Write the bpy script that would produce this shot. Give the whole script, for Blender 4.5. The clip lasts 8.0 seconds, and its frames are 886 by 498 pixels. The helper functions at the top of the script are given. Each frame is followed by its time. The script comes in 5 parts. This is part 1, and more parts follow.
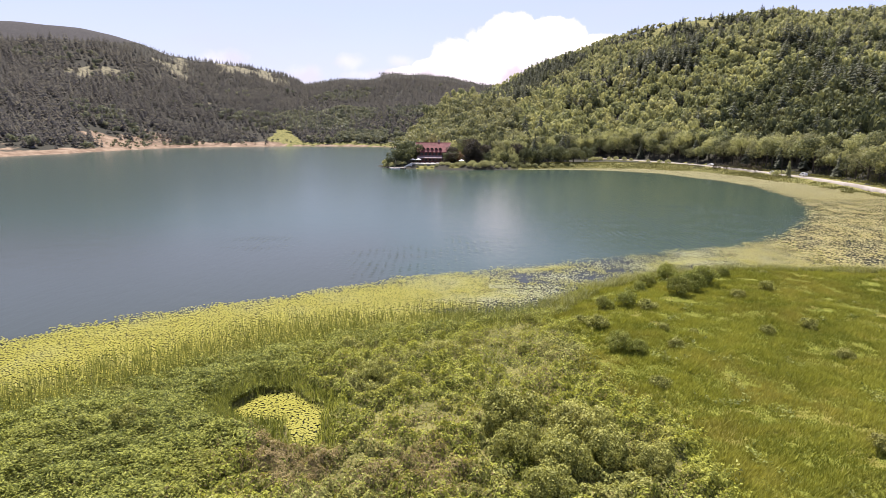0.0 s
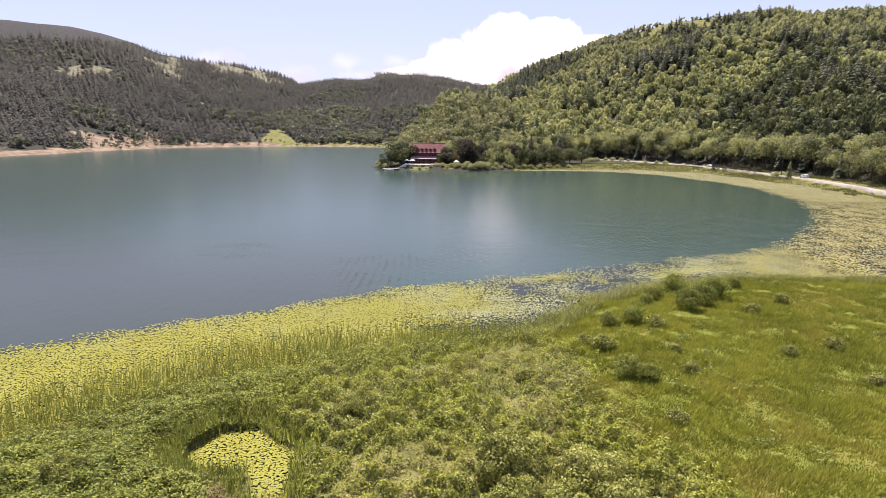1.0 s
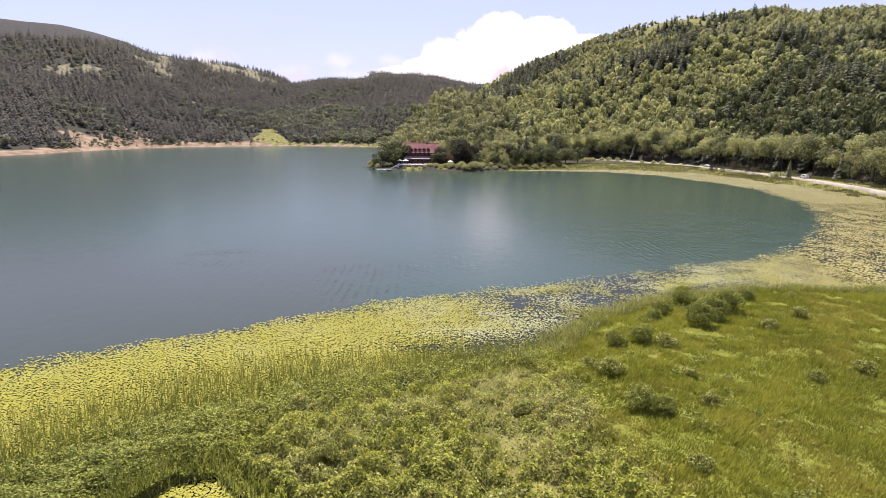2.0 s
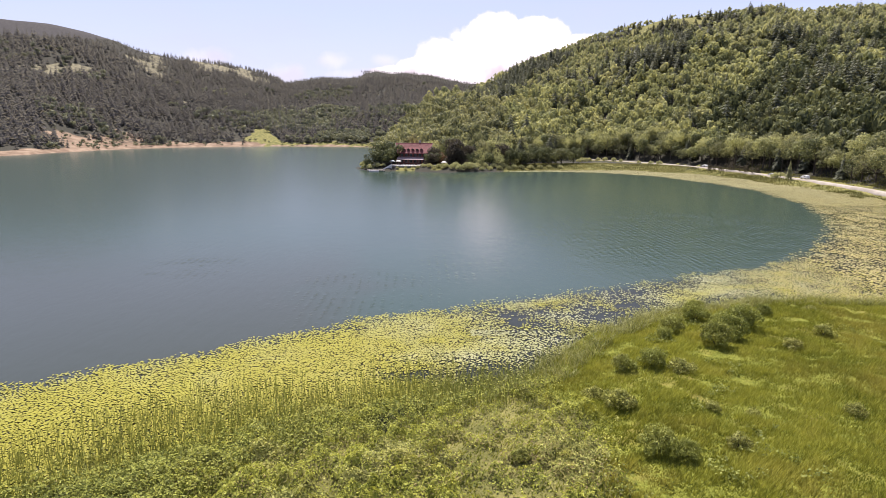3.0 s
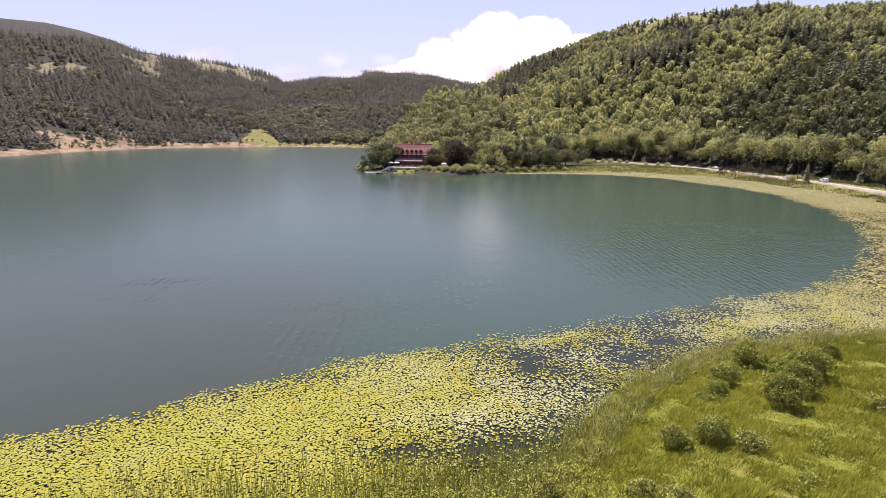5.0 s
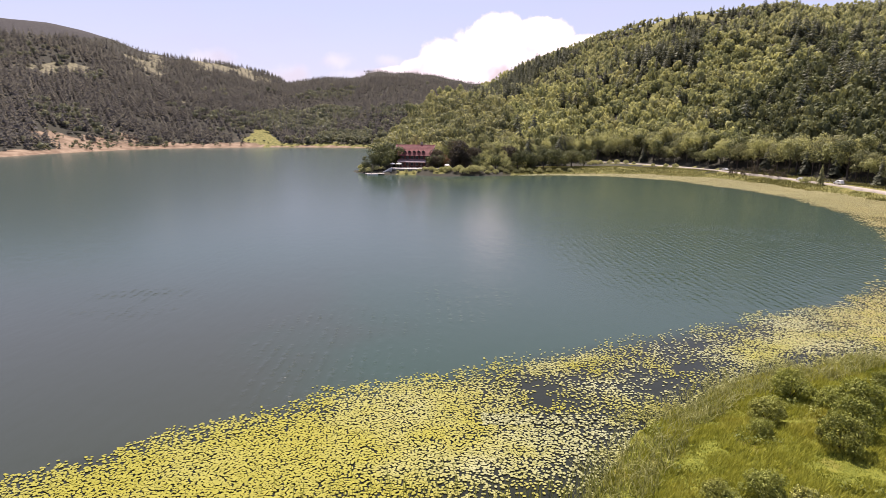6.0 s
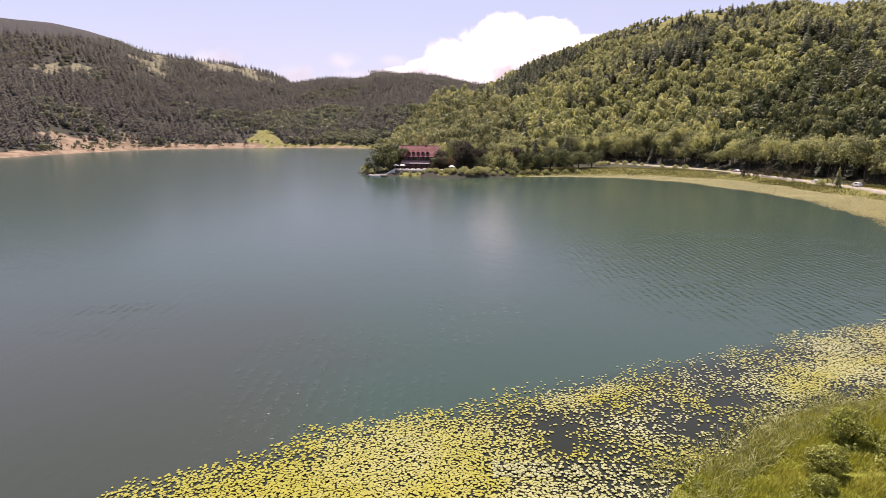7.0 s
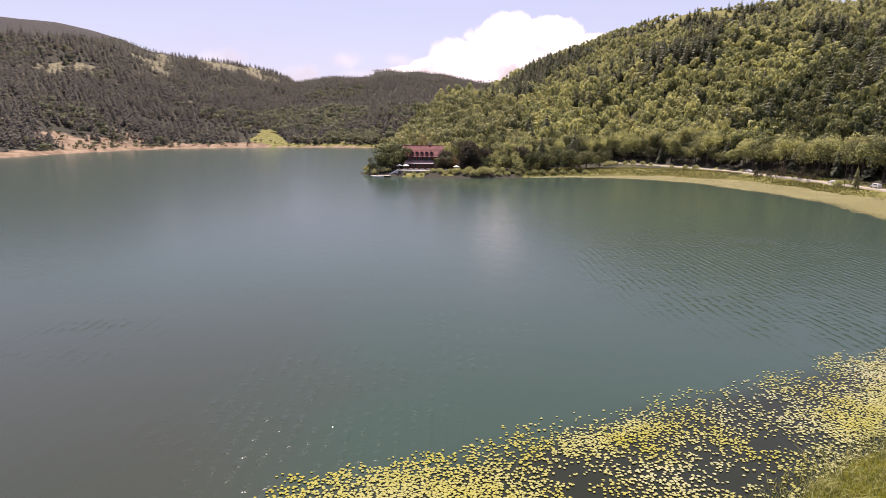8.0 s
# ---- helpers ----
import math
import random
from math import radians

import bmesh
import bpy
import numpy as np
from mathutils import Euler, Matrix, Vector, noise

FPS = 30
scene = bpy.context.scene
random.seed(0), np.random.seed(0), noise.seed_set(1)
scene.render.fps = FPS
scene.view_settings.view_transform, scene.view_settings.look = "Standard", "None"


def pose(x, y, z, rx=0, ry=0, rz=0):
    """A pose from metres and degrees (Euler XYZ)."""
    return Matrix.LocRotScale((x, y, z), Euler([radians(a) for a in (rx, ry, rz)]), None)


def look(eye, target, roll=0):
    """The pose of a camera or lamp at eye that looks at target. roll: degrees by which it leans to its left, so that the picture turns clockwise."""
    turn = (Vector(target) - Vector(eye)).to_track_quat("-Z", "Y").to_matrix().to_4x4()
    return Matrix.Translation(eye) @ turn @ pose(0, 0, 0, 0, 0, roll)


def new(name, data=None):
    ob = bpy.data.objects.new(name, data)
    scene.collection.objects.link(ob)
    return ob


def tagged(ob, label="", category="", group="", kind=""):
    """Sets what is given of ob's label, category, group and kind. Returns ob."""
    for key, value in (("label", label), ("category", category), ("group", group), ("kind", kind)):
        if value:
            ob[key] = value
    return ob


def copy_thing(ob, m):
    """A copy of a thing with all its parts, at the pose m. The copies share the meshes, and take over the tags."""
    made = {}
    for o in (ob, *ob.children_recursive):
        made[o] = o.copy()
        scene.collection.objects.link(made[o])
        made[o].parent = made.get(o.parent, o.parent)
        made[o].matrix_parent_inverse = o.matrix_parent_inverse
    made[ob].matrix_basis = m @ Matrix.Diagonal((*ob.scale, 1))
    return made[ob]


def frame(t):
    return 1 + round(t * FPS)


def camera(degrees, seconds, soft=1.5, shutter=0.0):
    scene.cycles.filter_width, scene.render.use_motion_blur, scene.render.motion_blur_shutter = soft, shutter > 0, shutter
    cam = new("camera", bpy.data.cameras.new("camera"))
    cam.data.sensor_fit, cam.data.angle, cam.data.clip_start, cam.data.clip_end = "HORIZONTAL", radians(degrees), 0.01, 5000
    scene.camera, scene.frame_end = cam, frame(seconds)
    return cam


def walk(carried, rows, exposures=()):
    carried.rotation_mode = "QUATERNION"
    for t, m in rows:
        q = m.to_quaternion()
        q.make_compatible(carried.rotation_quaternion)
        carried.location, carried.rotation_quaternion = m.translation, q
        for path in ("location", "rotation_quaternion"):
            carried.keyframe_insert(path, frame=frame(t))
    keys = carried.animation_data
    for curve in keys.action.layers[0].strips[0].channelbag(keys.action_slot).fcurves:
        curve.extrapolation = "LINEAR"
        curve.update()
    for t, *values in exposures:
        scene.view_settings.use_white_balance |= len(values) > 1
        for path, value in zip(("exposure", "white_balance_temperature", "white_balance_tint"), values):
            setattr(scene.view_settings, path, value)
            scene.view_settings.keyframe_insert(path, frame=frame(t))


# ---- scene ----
cam = camera(73.7, 8.0, soft=0.5)
PATH = [
    (0.0, (0.000, 0.000, 20.00), (0.002, 9.803, 18.023), 0.36),
    (0.5, (0.260, 2.780, 19.99), (0.300, 12.583, 18.015), 0.36),
    (1.0, (0.490, 5.580, 20.08), (0.568, 15.383, 18.106), 0.42),
    (1.5, (0.680, 8.300, 20.19), (0.801, 18.100, 18.209), 0.44),
    (3.0, (1.670, 17.420, 20.27), (1.922, 27.217, 18.284), 0.36),
    (3.5, (1.890, 20.290, 20.36), (2.167, 30.088, 18.379), 0.37),
    (4.0, (1.990, 23.200, 20.46), (2.269, 32.998, 18.478), 0.35),
    (4.5, (2.020, 26.030, 20.54), (2.286, 35.826, 18.549), 0.34),
    (6.0, (2.370, 35.100, 20.48), (2.562, 44.900, 18.500), 0.39),
    (6.5, (2.430, 38.080, 20.61), (2.587, 47.881, 18.630), 0.37),
    (7.0, (2.480, 41.130, 20.71), (2.596, 50.932, 18.730), 0.35),
    (7.5, (2.590, 44.160, 20.77), (2.666, 53.960, 18.781), 0.32),
    (8.0, (2.720, 47.300, 20.76), (2.758, 57.099, 18.769), 0.32),
]
walk(cam, [(t, look(eye, target, roll)) for t, eye, target, roll in PATH],
     [(0.0, 1.41, 6350, 17), (2.0, 1.38, 6400, 17.5), (4.0, 1.34, 6450, 18), (5.5, 1.29, 6650, 21), (8.0, 1.26, 6900, 24)])

# ---- world, sun, exposure ----
SUN_AZ, SUN_EL = -10.0, 61.0


def sun_way():
    a, e = radians(SUN_AZ), radians(SUN_EL)
    return Vector((math.sin(a) * math.cos(e), math.cos(a) * math.cos(e), math.sin(e)))


def node(tree, kind, **values):
    n = tree.nodes.new(kind)
    for key, value in values.items():
        n.inputs[key[3:]].default_value = value
    return n


def stored(tree, name):
    """A number stored on the mesh's points."""
    n = tree.nodes.new("ShaderNodeAttribute")
    n.attribute_name = name
    return n.outputs["Fac"]


def calc(tree, op, a, b=None, c=None, clamp=False):
    n = tree.nodes.new("ShaderNodeMath")
    n.operation, n.use_clamp = op, clamp
    for slot, v in enumerate((a, b, c)):
        if v is None:
            continue
        if isinstance(v, (int, float)):
            n.inputs[slot].default_value = v
        else:
            tree.links.new(v, n.inputs[slot])
    return n.outputs[0]


def blend(tree, fac, a, b, kind="MIX"):
    n = tree.nodes.new("ShaderNodeMix")
    n.data_type, n.blend_type = "RGBA", kind
    for slot, v in ((n.inputs[0], fac), (n.inputs[6], a), (n.inputs[7], b)):
        if isinstance(v, (int, float)):
            slot.default_value = v
        elif isinstance(v, (tuple, list)):
            slot.default_value = (*v, 1)[:4]
        else:
            tree.links.new(v, slot)
    return n.outputs[2]


def step(tree, v, lo, hi):
    n = tree.nodes.new("ShaderNodeMapRange")
    n.interpolation_type = "SMOOTHSTEP"
    n.inputs[1].default_value, n.inputs[2].default_value = lo, hi
    tree.links.new(v, n.inputs[0])
    return n.outputs[0]


def grain(tree, vector, scale, detail=4.0, rough=0.55, bend=0.0):
    n = node(tree, "ShaderNodeTexNoise", in_Scale=scale, in_Detail=detail, in_Roughness=rough, in_Distortion=bend)
    if vector is not None:
        tree.links.new(vector, n.inputs["Vector"])
    return n.outputs[0]


def make_world():
    world = bpy.data.worlds.new("sky")
    scene.world, world.use_nodes = world, True
    tree = world.node_tree
    tree.nodes.clear()
    sky = tree.nodes.new("ShaderNodeTexSky")
    sky.sky_type, sky.sun_disc = "NISHITA", False
    sky.sun_elevation, sky.sun_rotation = radians(SUN_EL), radians(SUN_AZ)
    sky.air_density, sky.dust_density, sky.ozone_density, sky.altitude = 1.0, 2.2, 1.5, 1200
    where = node(tree, "ShaderNodeTexCoord").outputs["Generated"]
    split = node(tree, "ShaderNodeSeparateXYZ")
    tree.links.new(where, split.inputs[0])
    x, y, z = split.outputs
    ahead = calc(tree, "MAXIMUM", y, 0.05)
    u, v = calc(tree, "DIVIDE", x, ahead), calc(tree, "DIVIDE", z, ahead)
    # cumulus heaps low over the valley: the towering one crisp, the rest faint wisps
    def heaped(heaps):
        most = None
        for u0, v0, a, b in heaps:
            du = calc(tree, "DIVIDE", calc(tree, "SUBTRACT", u, u0), a)
            dv = calc(tree, "DIVIDE", calc(tree, "SUBTRACT", v, v0), b)
            away = calc(tree, "SQRT", calc(tree, "ADD", calc(tree, "MULTIPLY", du, du), calc(tree, "MULTIPLY", dv, dv)))
            one = calc(tree, "SUBTRACT", 1.0, away)
            most = one if most is None else calc(tree, "MAXIMUM", most, one)
        return most

    mask = heaped([(0.115, 0.118, 0.10, 0.064), (0.175, 0.115, 0.065, 0.055), (0.04, 0.102, 0.075, 0.045), (-0.01, 0.086, 0.055, 0.034), (-0.06, 0.082, 0.045, 0.022), (0.11, 0.15, 0.06, 0.036), (0.175, 0.148, 0.06, 0.036), (0.25, 0.13, 0.06, 0.024), (0.11, 0.075, 0.13, 0.04)])
    wisps = heaped([(-0.155, 0.108, 0.034, 0.016), (-0.235, 0.082, 0.05, 0.024), (-0.37, 0.108, 0.06, 0.022), (-0.1, 0.085, 0.07, 0.014), (-0.07, 0.108, 0.03, 0.014)])
    curls = calc(tree, "SUBTRACT", grain(tree, where, 26.0, 7.0, 0.6), 0.5)
    heap = step(tree, calc(tree, "ADD", mask, calc(tree, "MULTIPLY", curls, 0.9)), 0.0, 0.22)
    faint = step(tree, calc(tree, "ADD", wisps, calc(tree, "MULTIPLY", curls, 1.6)), 0.0, 0.8)
    heap = calc(tree, "MAXIMUM", calc(tree, "MULTIPLY", heap, 0.94), calc(tree, "MULTIPLY", faint, 0.42))
    heap = calc(tree, "MULTIPLY", heap, calc(tree, "GREATER_THAN", y, 0.1))
    squash = node(tree, "ShaderNodeMapping")
    squash.inputs["Scale"].default_value = (1, 1, 3.0)
    tree.links.new(where, squash.inputs["Vector"])
    veil = step(tree, grain(tree, squash.outputs[0], 2.2, 6.0, 0.6), 0.45, 0.75)
    rose = step(tree, calc(tree, "ADD", grain(tree, where, 11.0, 3.0), calc(tree, "MULTIPLY", calc(tree, "SUBTRACT", 0.122, v), 4.5)), 0.46, 0.72)
    thick = blend(tree, rose, (7.4, 7.1, 7.5), (5.9, 5.15, 5.45))
    core = calc(tree, "MULTIPLY", step(tree, mask, 0.0, 0.35), calc(tree, "SUBTRACT", 1.0, rose))
    thick = blend(tree, core, thick, (13.5, 12.2, 12.8))
    pale = blend(tree, 1.0, sky.outputs[0], SKY_TINT, "MULTIPLY")
    hazed = blend(tree, calc(tree, "ADD", 0.72, calc(tree, "MULTIPLY", veil, 0.2)), pale, (4.35, 4.8, 6.5))
    low = calc(tree, "SUBTRACT", 1.0, step(tree, z, 0.0, 0.22))
    hazed = blend(tree, calc(tree, "MULTIPLY", low, 0.65), hazed, (5.5, 5.5, 6.7))
    hazed = blend(tree, calc(tree, "MULTIPLY", step(tree, z, 0.24, 0.75), 0.8), hazed, (2.3, 3.1, 5.4))
    out = blend(tree, heap, hazed, thick)
    back = node(tree, "ShaderNodeBackground", in_Strength=0.062)
    tree.links.new(out, back.inputs["Color"])
    tree.links.new(back.outputs[0], node(tree, "ShaderNodeOutputWorld").inputs[0])


SKY_TINT = (1.0, 1.0, 1.0)
make_world()
sun = new("sun", bpy.data.lights.new("sun", "SUN"))
sun.data.energy, sun.data.angle, sun.data.color = 5.0, radians(0.53), (1.0, 0.955, 0.88)
sun.matrix_world = look((0, 0, 300), Vector((0, 0, 300)) - sun_way())


# ---- materials ----
def begin(name):
    m = bpy.data.materials.new(name)
    m.use_nodes = True
    m.node_tree.nodes.clear()
    return m, m.node_tree, node(m.node_tree, "ShaderNodeOutputMaterial")


def place_of(tree):
    return node(tree, "ShaderNodeNewGeometry").outputs["Position"]


def surface(name, dark, light, scale=4.0, rough=0.8, bump=0.3, fine=40.0, metal=0.0, spec=0.3, coord="Object"):
    """A worn surface with broad stains and fine grain."""
    m, tree, out = begin(name)
    where = node(tree, "ShaderNodeTexCoord").outputs["Object"] if coord == "Object" else place_of(tree)
    broad, small = grain(tree, where, scale, 5.0), grain(tree, where, fine, 3.0)
    mixed = calc(tree, "ADD", calc(tree, "MULTIPLY", broad, 0.65), calc(tree, "MULTIPLY", small, 0.35))
    colour = blend(tree, step(tree, mixed, 0.33, 0.67), dark, light)
    lump = node(tree, "ShaderNodeBump", in_Strength=bump, in_Distance=0.05)
    tree.links.new(mixed, lump.inputs["Height"])
    p = node(tree, "ShaderNodeBsdfPrincipled", in_Roughness=rough, in_Metallic=metal)
    p.inputs["Specular IOR Level"].default_value = spec
    tree.links.new(colour, p.inputs["Base Color"])
    tree.links.new(lump.outputs[0], p.inputs["Normal"])
    tree.links.new(p.outputs[0], out.inputs[0])
    return m


def foliage(name, dark, light, dry, through_share=0.3, spread=0.5, gloss=0.05, patch_size=0.035):
    """Leaves: each leaf a little different, each plant of its own tone, light passing through."""
    m, tree, out = begin(name)
    leaf = node(tree, "ShaderNodeNewGeometry").outputs["Random Per Island"]
    plant = stored(tree, "tone")
    own = node(tree, "ShaderNodeObjectInfo").outputs["Random"]
    patch = grain(tree, place_of(tree), patch_size, 3.0)
    tone = calc(tree, "ADD", calc(tree, "MULTIPLY", leaf, spread), calc(tree, "MULTIPLY", plant, 1.0 - spread))
    tone = calc(tree, "ADD", tone, calc(tree, "MULTIPLY", calc(tree, "SUBTRACT", own, 0.5), 0.25))
    colour = blend(tree, step(tree, tone, 0.05, 0.95), dark, light)
    withered = stored(tree, "dry")
    colour = blend(tree, calc(tree, "MAXIMUM", calc(tree, "MULTIPLY", step(tree, patch, 0.5, 0.75), 0.3), withered), colour, dry)
    p = node(tree, "ShaderNodeBsdfPrincipled", in_Roughness=0.55)
    p.inputs["Specular IOR Level"].default_value = gloss
    t = node(tree, "ShaderNodeBsdfTranslucent")
    tree.links.new(colour, p.inputs["Base Color"])
    tree.links.new(blend(tree, 1.0, colour, (1.12, 1.08, 0.8), "MULTIPLY"), t.inputs["Color"])
    both = node(tree, "ShaderNodeMixShader", in_Fac=through_share)
    tree.links.new(p.outputs[0], both.inputs[1])
    tree.links.new(t.outputs[0], both.inputs[2])
    tree.links.new(both.outputs[0], out.inputs[0])
    return m


def make_water():
    m, tree, out = begin("lake_water")
    where = place_of(tree)
    split = node(tree, "ShaderNodeSeparateXYZ")
    tree.links.new(where, split.inputs[0])
    wander = calc(tree, "MULTIPLY", calc(tree, "SUBTRACT", grain(tree, where, 0.05), 0.5), 26.0)
    shallow = stored(tree, "shallow")
    silty = step(tree, calc(tree, "ADD", calc(tree, "MULTIPLY", split.outputs[0], -1.0), wander), -2.0, 16.0)
    silty = calc(tree, "MULTIPLY", silty, calc(tree, "SUBTRACT", 1.0, step(tree, split.outputs[1], 85.0, 140.0)))
    colour = blend(tree, silty, (0.0185, 0.0345, 0.0235), (0.0235, 0.028, 0.019))
    # brown shallows of the lily belt, with pad shade put into the colour
    colour = blend(tree, shallow, colour, (0.0115, 0.0130, 0.0075))
    stretch = node(tree, "ShaderNodeMapping")
    stretch.inputs["Scale"].default_value = (1.0, 0.35, 1.0)
    stretch.inputs["Rotation"].default_value = (0, 0, radians(28))
    tree.links.new(where, stretch.inputs["Vector"])
    ripples = grain(tree, stretch.outputs[0], 0.9, 3.0, 0.5, 0.4)
    swell = grain(tree, where, 0.16, 2.0)
    rows = node(tree, "ShaderNodeTexWave", in_Scale=0.26, in_Distortion=6.5)
    rows.wave_type, rows.bands_direction = "BANDS", "X"
    rows.inputs["Detail"].default_value, rows.inputs["Detail Scale"].default_value = 2.0, 0.22
    slant = node(tree, "ShaderNodeMapping")
    slant.inputs["Rotation"].default_value = (0, 0, radians(-1))
    slant.inputs["Scale"].default_value = (1.0, 0.6, 1.0)
    tree.links.new(where, slant.inputs["Vector"])
    tree.links.new(slant.outputs[0], rows.inputs["Vector"])

    def spot(cx, cy, rx, ry, much):
        dx = calc(tree, "DIVIDE", calc(tree, "SUBTRACT", split.outputs[0], cx), rx)
        dy = calc(tree, "DIVIDE", calc(tree, "SUBTRACT", split.outputs[1], cy), ry)
        far = calc(tree, "ADD", calc(tree, "MULTIPLY", dx, dx), calc(tree, "MULTIPLY", dy, dy))
        return calc(tree, "MULTIPLY", calc(tree, "SUBTRACT", 1.0, step(tree, far, 0.2, 1.0)), much)

    gust = spot(58, 128, 40, 48, 1.0)
    for one in (spot(6, 104, 10, 12, 0.5), spot(-7, 88, 13, 17, 0.8), spot(-33, 104, 9, 9, 0.6), spot(40, 190, 40, 40, 0.35)):
        gust = calc(tree, "MAXIMUM", gust, one)
    gust = calc(tree, "MULTIPLY", gust, step(tree, grain(tree, where, 0.16, 4.0), 0.34, 0.60))
    crests = calc(tree, "POWER", rows.outputs[1], 2.0)
    crests = calc(tree, "MULTIPLY", crests, step(tree, grain(tree, where, 0.75, 3.0), 0.42, 0.60))
    height = calc(tree, "ADD", calc(tree, "MULTIPLY", ripples, 0.55), calc(tree, "MULTIPLY", swell, 0.25))
    height = calc(tree, "ADD", height, calc(tree, "MULTIPLY", calc(tree, "MULTIPLY", crests, gust), 1.15))
    lump = node(tree, "ShaderNodeBump", in_Strength=0.31, in_Distance=0.2)
    tree.links.new(height, lump.inputs["Height"])
    p = node(tree, "ShaderNodeBsdfPrincipled", in_Roughness=0.19, in_IOR=1.33)
    tree.links.new(colour, p.inputs["Base Color"])
    # less gloss in the belt too, for the shade between pads
    tree.links.new(calc(tree, "SUBTRACT", 0.5, calc(tree, "MULTIPLY", shallow, 0.22)), p.inputs["Specular IOR Level"])
    tree.links.new(lump.outputs[0], p.inputs["Normal"])
    tree.links.new(p.outputs[0], out.inputs[0])
    return m


def make_earth():
    """The ground sheet: forest floor, hillside grass, bare soil, marsh turf, sand; shares are stored on its points."""
    m, tree, out = begin("ground_cover")
    where = place_of(tree)
    shares = [stored(tree, a) for a in ("heath", "grass", "soil", "marsh", "hay")]
    rough_edge = calc(tree, "MULTIPLY", calc(tree, "SUBTRACT", grain(tree, where, 0.06, 6.0, 0.65), 0.5), 1.1)
    small, mid = grain(tree, where, 2.5, 5.0, 0.65), grain(tree, where, 0.35, 4.0)
    floor_colour = blend(tree, mid, (0.020, 0.019, 0.014), (0.040, 0.037, 0.026))
    # grey-brown heath, darkened further: a cloud shadow is put into its colour
    heath = blend(tree, step(tree, mid, 0.3, 0.7), (0.027, 0.0245, 0.024), (0.046, 0.042, 0.039))
    turf = blend(tree, step(tree, mid, 0.35, 0.65), (0.078, 0.078, 0.022), (0.155, 0.14, 0.045))
    clay = blend(tree, step(tree, grain(tree, where, 0.12, 5.0), 0.35, 0.7), (0.12, 0.080, 0.052), (0.22, 0.160, 0.108))
    bog = blend(tree, step(tree, small, 0.3, 0.7), (0.082, 0.092, 0.013), (0.150, 0.154, 0.023))
    bog = blend(tree, step(tree, mid, 0.5, 0.7), bog, (0.15, 0.13, 0.03))
    hay = blend(tree, step(tree, grain(tree, where, 0.2, 4.0), 0.35, 0.65), (0.085, 0.075, 0.045), (0.16, 0.142, 0.088))
    colour = floor_colour
    for share, tint in zip(shares, (heath, turf, clay, bog, hay)):
        colour = blend(tree, step(tree, calc(tree, "ADD", share, rough_edge), 0.42, 0.58), colour, tint)
    lump = node(tree, "ShaderNodeBump", in_Strength=0.8, in_Distance=0.3)
    tree.links.new(small, lump.inputs["Height"])
    p = node(tree, "ShaderNodeBsdfPrincipled", in_Roughness=0.95)
    p.inputs["Specular IOR Level"].default_value = 0.1
    tree.links.new(colour, p.inputs["Base Color"])
    tree.links.new(lump.outputs[0], p.inputs["Normal"])
    tree.links.new(p.outputs[0], out.inputs[0])
    return m


WATER, EARTH = make_water(), make_earth()
# hillside leaves carry extra blue: distance haze put into their colour
LEAF_BROAD = foliage("broadleaf_leaves", (0.153, 0.168, 0.084), (0.395, 0.389, 0.181), (0.36, 0.31, 0.16), 0.46, 0.4)
# darker copy of the beech leaves, hillside shade put into the colour
LEAF_DEEP = foliage("dark_leaves_with_shade", (0.060, 0.070, 0.036), (0.185, 0.190, 0.086), (0.18, 0.155, 0.08), 0.3, 0.35)
LEAF_OLIVE = foliage("olive_broadleaf_leaves", (0.122, 0.131, 0.071), (0.318, 0.308, 0.157), (0.28, 0.24, 0.13), 0.42, 0.4)
LEAF_PINE = foliage("pine_needles", (0.046, 0.052, 0.035), (0.108, 0.111, 0.070), (0.10, 0.09, 0.058), 0.25, 0.5, 0.03)
# lighter copy for the upper slope, its haze put into the colour
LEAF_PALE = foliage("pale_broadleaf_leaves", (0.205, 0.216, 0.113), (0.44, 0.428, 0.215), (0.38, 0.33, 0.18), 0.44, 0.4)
# far broadleaves greyed and raised: distance haze put into the colour
LEAF_HAZE = foliage("hazed_broadleaf_leaves", (0.120, 0.128, 0.090), (0.240, 0.240, 0.155), (0.23, 0.21, 0.14), 0.35)
LEAF_COPPER = foliage("copper_leaves", (0.042, 0.037, 0.030), (0.100, 0.084, 0.060), (0.10, 0.085, 0.055))
LEAF_RUST = foliage("rusty_leaves", (0.12, 0.065, 0.04), (0.23, 0.145, 0.085), (0.20, 0.15, 0.07))
# far needles greyed and evened out, the haze over them painted in
LEAF_FIR = foliage("hazed_conifer_needles", (0.088, 0.083, 0.086), (0.119, 0.113, 0.111), (0.117, 0.106, 0.098), 0.5, 0.2, 0.02)
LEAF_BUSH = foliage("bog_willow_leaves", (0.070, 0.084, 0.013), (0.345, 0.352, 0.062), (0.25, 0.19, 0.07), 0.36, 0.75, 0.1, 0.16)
LEAF_WILLOW = foliage("dark_willow_leaves", (0.082, 0.098, 0.019), (0.300, 0.315, 0.076), (0.22, 0.18, 0.06), 0.36, 0.5, 0.12, 0.2)
LEAF_STRAW = foliage("pale_grass_blades", (0.11, 0.118, 0.035), (0.33, 0.325, 0.13), (0.28, 0.25, 0.12), 0.38, 0.8, 0.08, 0.1)
LEAF_GREY = foliage("grey_willow_leaves", (0.090, 0.098, 0.024), (0.390, 0.385, 0.110), (0.25, 0.20, 0.08), 0.36, 0.75, 0.1, 0.2)
LEAF_GRASS = foliage("sedge_blades", (0.099, 0.114, 0.014), (0.318, 0.316, 0.049), (0.33, 0.27, 0.06), 0.42, 0.55, 0.08, 0.2)
